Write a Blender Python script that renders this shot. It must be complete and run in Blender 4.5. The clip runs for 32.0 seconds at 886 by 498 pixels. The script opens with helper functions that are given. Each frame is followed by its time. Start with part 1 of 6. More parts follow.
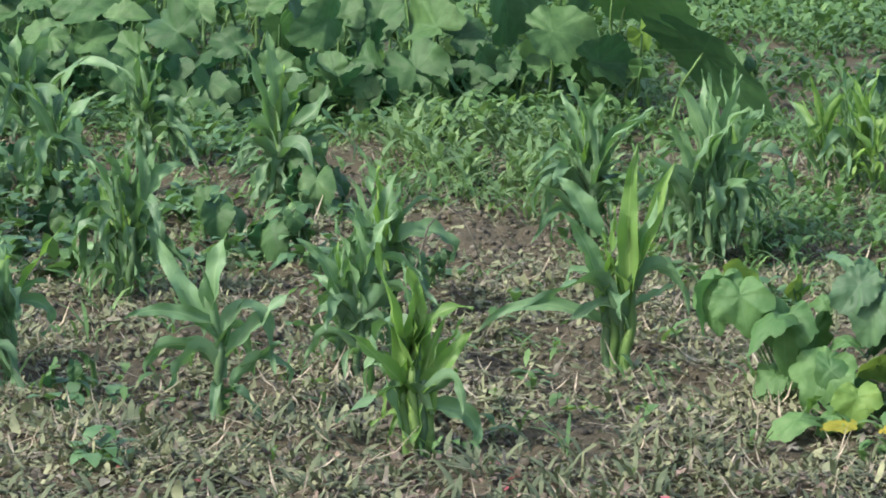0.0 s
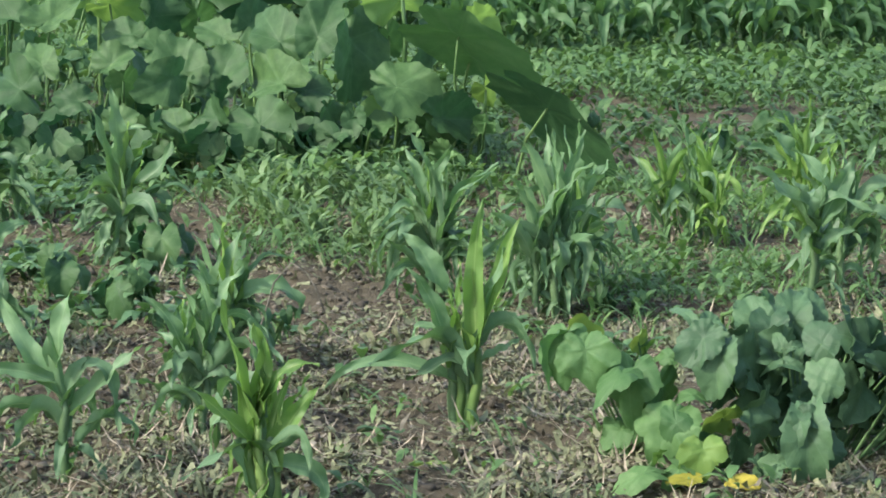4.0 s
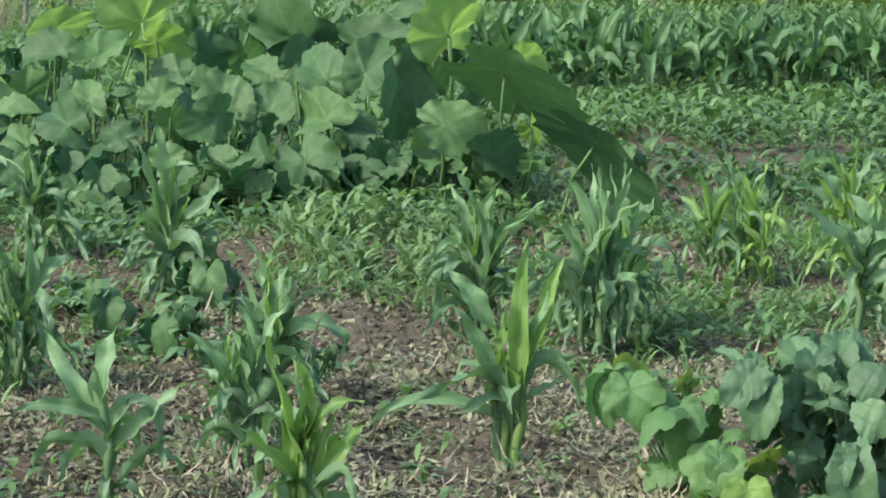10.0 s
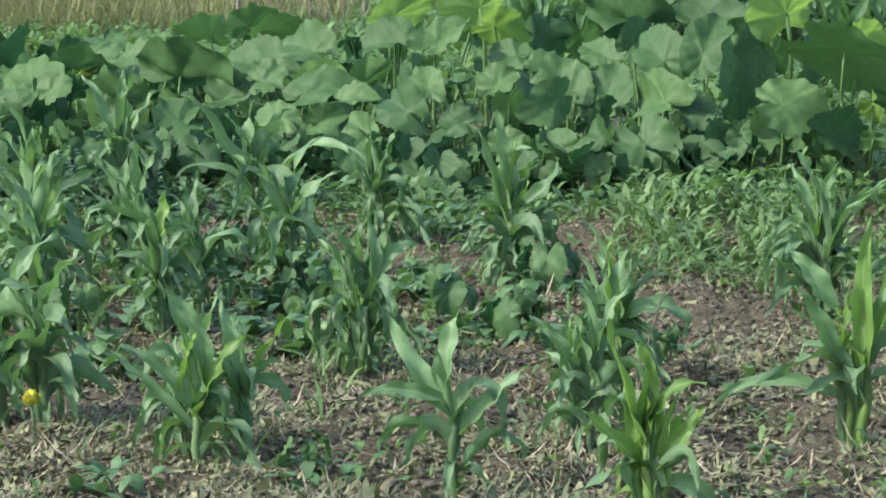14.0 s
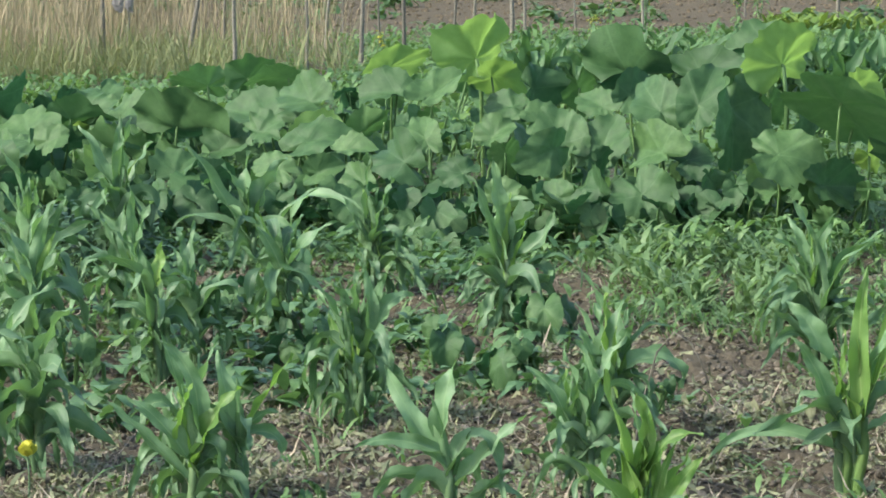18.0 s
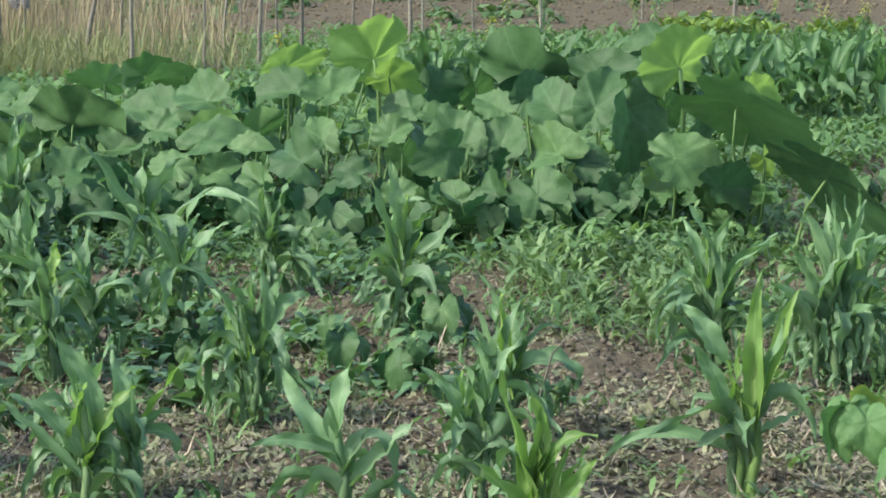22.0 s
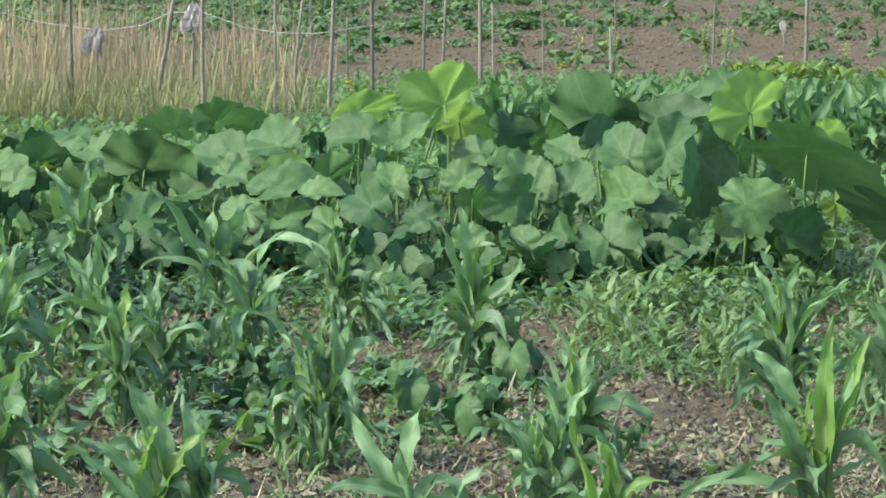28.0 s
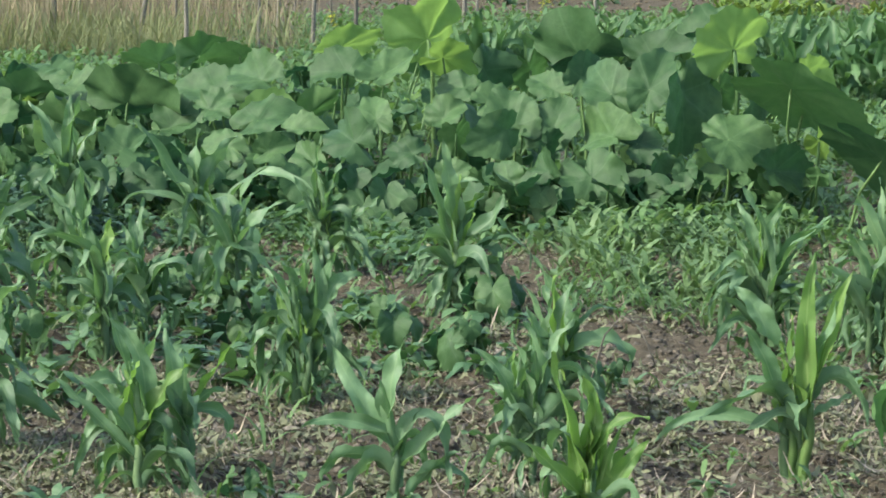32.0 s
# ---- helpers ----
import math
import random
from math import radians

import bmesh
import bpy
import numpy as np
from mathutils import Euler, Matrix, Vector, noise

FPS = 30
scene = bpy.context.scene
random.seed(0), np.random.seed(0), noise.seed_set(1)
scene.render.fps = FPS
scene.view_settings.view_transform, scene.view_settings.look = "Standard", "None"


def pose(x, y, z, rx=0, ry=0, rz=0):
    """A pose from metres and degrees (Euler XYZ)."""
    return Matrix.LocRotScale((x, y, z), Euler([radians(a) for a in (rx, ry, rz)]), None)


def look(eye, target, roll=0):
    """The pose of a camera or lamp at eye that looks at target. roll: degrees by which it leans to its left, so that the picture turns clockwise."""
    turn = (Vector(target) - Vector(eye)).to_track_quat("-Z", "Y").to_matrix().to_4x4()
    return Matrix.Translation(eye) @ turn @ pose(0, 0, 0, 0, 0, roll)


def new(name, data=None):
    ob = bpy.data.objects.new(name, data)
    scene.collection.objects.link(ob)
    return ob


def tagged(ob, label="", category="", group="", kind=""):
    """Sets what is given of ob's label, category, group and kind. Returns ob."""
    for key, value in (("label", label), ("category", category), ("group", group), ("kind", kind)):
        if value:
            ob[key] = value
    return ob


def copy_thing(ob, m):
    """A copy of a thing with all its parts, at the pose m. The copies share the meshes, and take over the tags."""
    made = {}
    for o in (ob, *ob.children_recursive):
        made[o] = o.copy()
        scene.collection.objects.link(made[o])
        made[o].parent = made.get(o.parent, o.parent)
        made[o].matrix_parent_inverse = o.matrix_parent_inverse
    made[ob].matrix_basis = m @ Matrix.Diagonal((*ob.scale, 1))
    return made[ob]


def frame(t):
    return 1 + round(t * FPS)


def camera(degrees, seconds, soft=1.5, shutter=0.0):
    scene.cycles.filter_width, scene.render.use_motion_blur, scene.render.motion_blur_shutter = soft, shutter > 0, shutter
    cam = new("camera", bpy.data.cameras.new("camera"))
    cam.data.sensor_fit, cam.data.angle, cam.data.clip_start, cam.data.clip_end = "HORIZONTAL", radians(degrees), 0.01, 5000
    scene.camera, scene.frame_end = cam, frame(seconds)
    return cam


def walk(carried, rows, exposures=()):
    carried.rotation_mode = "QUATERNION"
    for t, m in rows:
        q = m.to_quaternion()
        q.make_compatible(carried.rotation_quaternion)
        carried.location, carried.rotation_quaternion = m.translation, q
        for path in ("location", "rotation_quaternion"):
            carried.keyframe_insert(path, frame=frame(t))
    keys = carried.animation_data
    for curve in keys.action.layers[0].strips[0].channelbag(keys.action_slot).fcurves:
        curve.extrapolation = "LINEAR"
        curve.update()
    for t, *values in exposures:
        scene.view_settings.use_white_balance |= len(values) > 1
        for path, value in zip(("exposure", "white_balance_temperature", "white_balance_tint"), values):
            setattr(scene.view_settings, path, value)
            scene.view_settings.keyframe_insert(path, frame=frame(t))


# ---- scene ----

# ---- camera: it stands on a tripod at eye height and turns; seconds, turn, tilt, lean ----
EYE = Vector((0.0, 0.0, 1.6))
TURNS = [
    (0, 4.057, -9.497, 0.582),
    (0.5, 4.904, -9.642, 0.773),
    (1, 5.391, -9.871, 1.004),
    (1.5, 5.713, -10.117, 1.095),
    (2, 5.968, -10.354, 1.393),
    (2.5, 6.129, -10.437, 1.128),
    (3, 6.419, -9.154, 0.659),
    (3.5, 7.235, -8.416, 0.74),
    (5.5, 6.818, -8.247, 0.73),
    (6, 6.606, -8.201, 0.697),
    (6.5, 6.426, -8.131, 0.501),
    (7, 6.284, -8.023, 0.451),
    (7.5, 6.188, -7.958, 0.544),
    (8, 6.213, -7.963, 0.585),
    (8.5, 6.219, -7.942, 0.604),
    (9, 6.217, -7.817, 0.699),
    (9.5, 6.209, -7.669, 0.663),
    (10, 6.269, -7.567, 0.933),
    (10.5, 5.799, -7.685, 0.925),
    (11, 3.571, -7.732, 0.587),
    (11.5, 3.036, -7.899, 0.214),
    (12, 2.578, -7.925, 0.138),
    (12.5, 1.582, -7.921, 0.176),
    (13, -0.063, -7.926, -0.351),
    (13.5, -0.406, -7.979, -0.573),
    (14, -0.684, -7.926, -0.832),
    (14.5, -0.863, -7.741, -0.942),
    (16.5, -0.997, -7.085, -0.918),
    (17, -0.873, -7.016, -1.197),
    (17.5, -0.682, -6.852, -0.734),
    (18, -0.597, -6.903, -0.817),
    (18.5, -0.357, -8.163, -1.177),
    (19, -0, -8.54, -0.772),
    (19.5, 0.283, -8.69, -0.737),
    (20, 0.539, -8.62, -0.465),
    (20.5, 0.752, -8.448, -0.723),
    (21, 1.046, -7.227, -0.677),
    (21.5, 1.346, -6.884, -0.503),
    (22, 1.517, -6.909, -0.168),
    (22.5, 1.267, -7.338, -0.661),
    (23, 1.321, -7.458, -0.928),
    (23.5, 3.355, -7.309, -0.524),
    (24, 4.2, -6.184, -0.123),
    (24.5, 4.473, -5.695, 0.25),
    (25, 4.246, -5.51, 0.462),
    (25.5, 3.057, -5.354, 0.152),
    (27.5, 0.811, -5.71, 0.071),
    (28, 0.092, -5.99, -0.239),
    (28.5, -0.207, -6.256, -0.409),
    (29, -0.444, -6.418, -0.659),
    (29.5, -0.353, -6.506, -0.442),
    (30, -0.239, -6.694, -0.41),
    (30.5, -0.13, -6.872, -0.35),
    (31, 0.04, -6.993, -0.34),
    (31.5, 0.229, -7.157, -0.115),
    (32, 0.439, -7.301, 0.061),
]


def gaze(turn, tilt, lean):
    a, b = radians(turn), radians(tilt)
    way = Vector((math.sin(a) * math.cos(b), math.cos(a) * math.cos(b), math.sin(b)))
    return look(EYE, EYE + way * 10, lean)


cam = camera(17.82, 32.0, soft=1.8)
walk(cam, [(t, gaze(a, b, c)) for t, a, b, c in TURNS],
     [(0.0, 1.29), (6.0, 1.26), (9.0, 1.28), (12.0, 1.32), (13.0, 1.3), (18.0, 1.37), (19.0, 1.28), (21.0, 1.29), (22.0, 1.33), (24.0, 1.28), (25.5, 1.5), (27.5, 1.49), (29.0, 1.43), (31.0, 1.38), (32.0, 1.3)])

# ---- light: clear sky, sun high on the left ----
SUN_WAY = Vector((-0.85, -0.36, 0.76)).normalized()
world = bpy.data.worlds.new("sky")
scene.world = world
world.use_nodes = True
wn = world.node_tree
sky = wn.nodes.new("ShaderNodeTexSky")
sky.sky_type, sky.sun_disc = "NISHITA", False
sky.sun_elevation = math.asin(SUN_WAY.z)
sky.sun_rotation = math.atan2(SUN_WAY.x, SUN_WAY.y)
sky.dust_density = 2.5
wn.nodes["Background"].inputs["Strength"].default_value = 0.15
wn.links.new(sky.outputs["Color"], wn.nodes["Background"].inputs["Color"])
sun = new("sun", bpy.data.lights.new("sun", "SUN"))
sun.data.energy, sun.data.angle, sun.data.color = 2.1, radians(0.6), (1.0, 0.95, 0.89)
sun.matrix_world = look(SUN_WAY * 50, (0, 0, 0))


# ---- materials ----
def ramp_mix(nt, fac, a, b, lo=0.35, hi=0.65):
    n = nt.nodes.new("ShaderNodeValToRGB")
    n.color_ramp.elements[0].position, n.color_ramp.elements[1].position = lo, hi
    n.color_ramp.elements[0].color, n.color_ramp.elements[1].color = (*a, 1), (*b, 1)
    nt.links.new(fac, n.inputs["Fac"])
    return n.outputs["Color"]


def mix(nt, fac, a, b, blend="MIX"):
    n = nt.nodes.new("ShaderNodeMix")
    n.data_type, n.blend_type = "RGBA", blend
    for key, v in ((0, fac), (6, a), (7, b)):
        if isinstance(v, bpy.types.NodeSocket):
            nt.links.new(v, n.inputs[key])
        elif key == 0:
            n.inputs[0].default_value = v
        else:
            n.inputs[key].default_value = (*v, 1)
    return n.outputs[2]


def noise_fac(nt, scale, detail=4.0, vec=None, rough=0.55):
    n = nt.nodes.new("ShaderNodeTexNoise")
    n.inputs["Scale"].default_value, n.inputs["Detail"].default_value, n.inputs["Roughness"].default_value = scale, detail, rough
    if vec is None:
        vec = nt.nodes.new("ShaderNodeTexCoord").outputs["Object"]
    nt.links.new(vec, n.inputs["Vector"])
    return n.outputs["Fac"]


def mapped(nt, socket, lo, hi):
    n = nt.nodes.new("ShaderNodeMapRange")
    n.inputs["To Min"].default_value, n.inputs["To Max"].default_value = lo, hi
    nt.links.new(socket, n.inputs["Value"])
    return n.outputs["Result"]


def bumped(nt, height, strength, distance):
    n = nt.nodes.new("ShaderNodeBump")
    n.inputs["Strength"].default_value, n.inputs["Distance"].default_value = strength, distance
    nt.links.new(height, n.inputs["Height"])
    return n.outputs["Normal"]


def leaf_material(name, dark, light, through_col, clear=0.3, rough=0.5, rib=None, rib_width=0.05, veins=0.0, island=False, scale=30.0, blotch=None, spokes=None):
    """A thin leaf: glossy skin, light that passes through, paler midrib by its own u coordinate, old blotches."""
    m = bpy.data.materials.new(name)
    m.use_nodes = True
    nt = m.node_tree
    p = nt.nodes["Principled BSDF"]
    coords = nt.nodes.new("ShaderNodeTexCoord")
    if island:
        rnd = nt.nodes.new("ShaderNodeNewGeometry").outputs["Random Per Island"]
    else:
        rnd = nt.nodes.new("ShaderNodeObjectInfo").outputs["Random"]
    grain = noise_fac(nt, scale, 5.0, coords.outputs["Object"])
    col = ramp_mix(nt, grain, dark, light, 0.3, 0.7)
    hsv = nt.nodes.new("ShaderNodeHueSaturation")
    nt.links.new(mapped(nt, rnd, 0.72, 1.28), hsv.inputs["Value"])
    nt.links.new(mapped(nt, rnd, 0.515, 0.488), hsv.inputs["Hue"])
    nt.links.new(col, hsv.inputs["Color"])
    col = hsv.outputs["Color"]
    if blotch:
        spots = noise_fac(nt, scale * 0.35, 3.0, coords.outputs["Object"])
        f = nt.nodes.new("ShaderNodeMapRange")
        f.inputs["From Min"].default_value, f.inputs["From Max"].default_value = 0.62, 0.72
        nt.links.new(spots, f.inputs["Value"])
        col = mix(nt, f.outputs["Result"], col, blotch)
    height = noise_fac(nt, scale * 3, 4.0, coords.outputs["Object"])
    if rib:
        sep = nt.nodes.new("ShaderNodeSeparateXYZ")
        nt.links.new(coords.outputs["UV"], sep.inputs[0])
        d = nt.nodes.new("ShaderNodeMath")
        d.operation = "SUBTRACT"
        nt.links.new(sep.outputs["X"], d.inputs[0])
        d.inputs[1].default_value = 0.5
        ab = nt.nodes.new("ShaderNodeMath")
        ab.operation = "ABSOLUTE"
        nt.links.new(d.outputs[0], ab.inputs[0])
        f = nt.nodes.new("ShaderNodeMapRange")
        f.inputs["From Min"].default_value, f.inputs["From Max"].default_value = rib_width * 0.5, rib_width * 1.2
        f.inputs["To Min"].default_value, f.inputs["To Max"].default_value = 0.75, 0.0
        nt.links.new(ab.outputs[0], f.inputs["Value"])
        col = mix(nt, f.outputs["Result"], col, rib)
        if veins:
            sc = nt.nodes.new("ShaderNodeMath")
            sc.operation = "MULTIPLY"
            nt.links.new(sep.outputs["X"], sc.inputs[0])
            sc.inputs[1].default_value = 130.0
            sn = nt.nodes.new("ShaderNodeMath")
            sn.operation = "SINE"
            nt.links.new(sc.outputs[0], sn.inputs[0])
            col = mix(nt, mapped(nt, sn.outputs[0], 0.0, veins), col, rib)
    if spokes:
        # ribs that run out from the stalk joint: u turns round it, v goes outwards
        sep = nt.nodes.new("ShaderNodeSeparateXYZ")
        nt.links.new(coords.outputs["UV"], sep.inputs[0])

        def calc(op, a, b=None):
            n = nt.nodes.new("ShaderNodeMath")
            n.operation = op
            for i, v in enumerate((a, b)):
                if isinstance(v, bpy.types.NodeSocket):
                    nt.links.new(v, n.inputs[i])
                elif v is not None:
                    n.inputs[i].default_value = v
            return n.outputs[0]

        d = calc("ABSOLUTE", calc("SUBTRACT", calc("FRACT", calc("ADD", calc("MULTIPLY", sep.outputs["X"], 7.0), 0.0)), 0.5))
        d = calc("MULTIPLY", d, calc("ADD", sep.outputs["Y"], 0.08))
        f = nt.nodes.new("ShaderNodeMapRange")
        f.inputs["From Min"].default_value, f.inputs["From Max"].default_value = 0.010, 0.032
        f.inputs["To Min"].default_value, f.inputs["To Max"].default_value = 0.17, 0.0
        nt.links.new(d, f.inputs["Value"])
        col = mix(nt, f.outputs["Result"], col, spokes)
    nt.links.new(col, p.inputs["Base Color"])
    p.inputs["Roughness"].default_value = rough
    p.inputs["Specular IOR Level"].default_value = 0.34
    nt.links.new(bumped(nt, height, 0.5, 0.005), p.inputs["Normal"])
    tr = nt.nodes.new("ShaderNodeBsdfTranslucent")
    nt.links.new(mix(nt, 0.75, col, through_col), tr.inputs["Color"])
    ms = nt.nodes.new("ShaderNodeMixShader")
    ms.inputs[0].default_value = clear
    nt.links.new(p.outputs[0], ms.inputs[1])
    nt.links.new(tr.outputs[0], ms.inputs[2])
    nt.links.new(ms.outputs[0], nt.nodes["Material Output"].inputs["Surface"])
    return m


def matt_material(name, dark, light, scale=20.0, rough=0.85, island=False, bump=0.5, metal=0.0):
    m = bpy.data.materials.new(name)
    m.use_nodes = True
    nt = m.node_tree
    p = nt.nodes["Principled BSDF"]
    col = ramp_mix(nt, noise_fac(nt, scale, 6.0), dark, light)
    rnd = nt.nodes.new("ShaderNodeNewGeometry").outputs["Random Per Island"] if island else nt.nodes.new("ShaderNodeObjectInfo").outputs["Random"]
    hsv = nt.nodes.new("ShaderNodeHueSaturation")
    nt.links.new(mapped(nt, rnd, 0.65, 1.3), hsv.inputs["Value"])
    nt.links.new(col, hsv.inputs["Color"])
    nt.links.new(hsv.outputs["Color"], p.inputs["Base Color"])
    p.inputs["Roughness"].default_value, p.inputs["Metallic"].default_value = rough, metal
    nt.links.new(bumped(nt, noise_fac(nt, scale * 4, 4.0), bump, 0.006), p.inputs["Normal"])
    return m


def soil_material():
    m = bpy.data.materials.new("soil")
    m.use_nodes = True
    nt = m.node_tree
    p = nt.nodes["Principled BSDF"]
    fine = ramp_mix(nt, noise_fac(nt, 55.0, 8.0, rough=0.7), (0.042, 0.036, 0.024), (0.162, 0.14, 0.091), 0.3, 0.72)
    broad = noise_fac(nt, 1.3, 5.0)
    col = mix(nt, mapped(nt, broad, 0.0, 0.9), fine, (0.126, 0.111, 0.071), "MIX")
    specks = nt.nodes.new("ShaderNodeMapRange")
    specks.inputs["From Min"].default_value, specks.inputs["From Max"].default_value = 0.6, 0.68
    nt.links.new(noise_fac(nt, 24.0, 5.0), specks.inputs["Value"])
    col = mix(nt, mapped(nt, specks.outputs["Result"], 0.0, 0.55), col, (0.23, 0.195, 0.145))
    col = mix(nt, mapped(nt, noise_fac(nt, 5.0, 6.0, rough=0.65), 0.0, 0.75), col, (0.072, 0.061, 0.042))
    # the field behind the stakes is a browner loam
    sep = nt.nodes.new("ShaderNodeSeparateXYZ")
    nt.links.new(nt.nodes.new("ShaderNodeTexCoord").outputs["Object"], sep.inputs[0])
    field = nt.nodes.new("ShaderNodeMapRange")
    field.inputs["From Min"].default_value, field.inputs["From Max"].default_value = 27.0, 35.0
    nt.links.new(sep.outputs["Y"], field.inputs["Value"])
    loam = ramp_mix(nt, noise_fac(nt, 4.0, 8.0, rough=0.7), (0.06, 0.049, 0.029), (0.15, 0.121, 0.07))
    loam = mix(nt, mapped(nt, noise_fac(nt, 0.8, 6.0, rough=0.7), 0.0, 0.9), loam, (0.072, 0.06, 0.035))
    col = mix(nt, mapped(nt, field.outputs["Result"], 0.0, 0.85), col, loam)
    nt.links.new(col, p.inputs["Base Color"])
    p.inputs["Roughness"].default_value = 0.95
    p.inputs["Specular IOR Level"].default_value = 0.2
    nt.links.new(bumped(nt, noise_fac(nt, 40.0, 8.0, rough=0.75), 0.9, 0.02), p.inputs["Normal"])
    return m


SOIL = soil_material()
MAIZE = leaf_material("maize_leaf", (0.074, 0.152, 0.074), (0.14, 0.245, 0.124), (0.20, 0.43, 0.08), 0.28, 0.46, (0.2, 0.32, 0.15), 0.042, 0.26, scale=18.0)
MAIZE_BRIGHT = leaf_material("maize_leaf_bright", (0.1, 0.2, 0.048), (0.158, 0.28, 0.072), (0.24, 0.5, 0.06), 0.32, 0.45, (0.25, 0.35, 0.12), 0.045, 0.26, scale=12.0)
MAIZE_FAR = leaf_material("maize_leaf_plain", (0.047, 0.112, 0.044), (0.086, 0.172, 0.07), (0.16, 0.36, 0.06), 0.24, 0.56, scale=14.0)
# MAIZE for hung leaves: duller with age, and shade mixed into the colour
MAIZE_OLD_SHADED = leaf_material("shaded_old_maize_leaf", (0.062, 0.13, 0.064), (0.12, 0.212, 0.108), (0.17, 0.38, 0.08), 0.22, 0.52, (0.16, 0.25, 0.13), 0.042, 0.24, scale=18.0)
STALK = leaf_material("maize_stalk", (0.075, 0.14, 0.062), (0.115, 0.19, 0.085), (0.2, 0.36, 0.08), 0.12, 0.45, scale=22.0)
STALK_BRIGHT = leaf_material("bright_maize_stalk", (0.13, 0.23, 0.07), (0.2, 0.31, 0.09), (0.3, 0.46, 0.08), 0.25, 0.42, scale=22.0)
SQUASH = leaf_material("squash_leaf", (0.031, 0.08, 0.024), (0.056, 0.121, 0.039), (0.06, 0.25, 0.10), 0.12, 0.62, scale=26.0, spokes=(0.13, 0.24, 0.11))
# yellow-green SQUASH copy: sun shining through the leaf is put into its colour
SQUASH_SUNLIT = leaf_material("sunlit_squash_leaf", (0.09, 0.18, 0.05), (0.13, 0.235, 0.075), (0.33, 0.57, 0.11), 0.42, 0.6, scale=26.0, spokes=(0.2, 0.32, 0.1))
# paler copy of SQUASH with light from behind worked into its colour
SQUASH_BACKLIT = leaf_material("squash_leaf_backlit", (0.06, 0.135, 0.045), (0.085, 0.17, 0.06), (0.14, 0.37, 0.09), 0.20, 0.62, scale=26.0, spokes=(0.13, 0.26, 0.09))
SQUASH_STEM = leaf_material("squash_stem", (0.07, 0.15, 0.045), (0.11, 0.2, 0.07), (0.3, 0.5, 0.1), 0.1, 0.55, scale=30.0)
CUCUMBER = leaf_material("cucumber_leaf", (0.055, 0.132, 0.041), (0.088, 0.18, 0.062), (0.2, 0.42, 0.06), 0.24, 0.6, scale=40.0, spokes=(0.15, 0.28, 0.12))
KALE = leaf_material("brassica_leaf", (0.042, 0.094, 0.041), (0.066, 0.134, 0.06), (0.14, 0.3, 0.1), 0.08, 0.6, scale=26.0, spokes=(0.15, 0.23, 0.14))
YELLOW_LEAF = leaf_material("yellowed_leaf", (0.24, 0.225, 0.03), (0.37, 0.335, 0.05), (0.5, 0.44, 0.05), 0.2, 0.6, scale=24.0)
LIME_LEAF = leaf_material("pale_old_leaf", (0.105, 0.2, 0.042), (0.155, 0.255, 0.06), (0.28, 0.42, 0.06), 0.25, 0.6, scale=24.0)
BEAN = leaf_material("bean_leaf", (0.055, 0.125, 0.052), (0.095, 0.185, 0.082), (0.18, 0.38, 0.07), 0.22, 0.5, island=True, scale=30.0)
WEED = leaf_material("weed_leaf", (0.07, 0.15, 0.05), (0.125, 0.225, 0.082), (0.22, 0.42, 0.07), 0.28, 0.55, island=True, scale=30.0)
WEED_LIGHT = leaf_material("light_weed_leaf", (0.095, 0.17, 0.065), (0.155, 0.25, 0.105), (0.24, 0.42, 0.1), 0.28, 0.55, island=True, scale=30.0)
WEED_DULL = leaf_material("cut_weed", (0.13, 0.15, 0.083), (0.25, 0.268, 0.152), (0.25, 0.28, 0.12), 0.15, 0.75, island=True, scale=30.0)
STUB = leaf_material("weed_stub", (0.075, 0.10, 0.055), (0.13, 0.155, 0.085), (0.2, 0.24, 0.1), 0.15, 0.75, island=True, scale=30.0)
STRAW = matt_material("dry_straw", (0.17, 0.145, 0.10), (0.40, 0.345, 0.245), 40.0, 0.8, island=True)
BROWN_BITS = matt_material("dead_leaf_bits", (0.072, 0.067, 0.05), (0.19, 0.178, 0.135), 30.0, 0.9, island=True)
RED_BITS = matt_material("reddish_litter", (0.11, 0.083, 0.062), (0.21, 0.155, 0.12), 30.0, 0.85, island=True)
PETAL = leaf_material("flower_petal", (0.40, 0.42, 0.05), (0.52, 0.52, 0.07), (0.5, 0.5, 0.06), 0.3, 0.6, island=True, scale=30.0)
POPPY = leaf_material("pink_petal", (0.5, 0.13, 0.14), (0.6, 0.2, 0.2), (0.8, 0.2, 0.2), 0.3, 0.6, scale=30.0)
HAY = leaf_material("ripe_grass", (0.19, 0.162, 0.096), (0.32, 0.277, 0.168), (0.4, 0.35, 0.18), 0.2, 0.7, island=True, scale=3.0)
HAY_GREEN = leaf_material("half_ripe_grass", (0.13, 0.16, 0.065), (0.21, 0.23, 0.105), (0.3, 0.35, 0.12), 0.25, 0.7, island=True, scale=3.0)
WOOD = matt_material("weathered_wood", (0.10, 0.098, 0.077), (0.21, 0.2, 0.155), 60.0, 0.85)
BARK = matt_material("dark_bark", (0.045, 0.042, 0.04), (0.11, 0.102, 0.095), 40.0, 0.9)
PLASTIC = leaf_material("pale_plastic_film", (0.24, 0.24, 0.235), (0.36, 0.355, 0.34), (0.5, 0.5, 0.47), 0.35, 0.4, scale=12.0)
CORD = matt_material("pale_cord", (0.26, 0.27, 0.27), (0.38, 0.38, 0.37), 50.0, 0.8)
BLUE = matt_material("blue_plastic", (0.08, 0.14, 0.28), (0.13, 0.21, 0.38), 20.0, 0.5)
CLOD = matt_material("soil_clod", (0.05, 0.044, 0.031), (0.134, 0.117, 0.083), 30.0, 0.95, island=True)

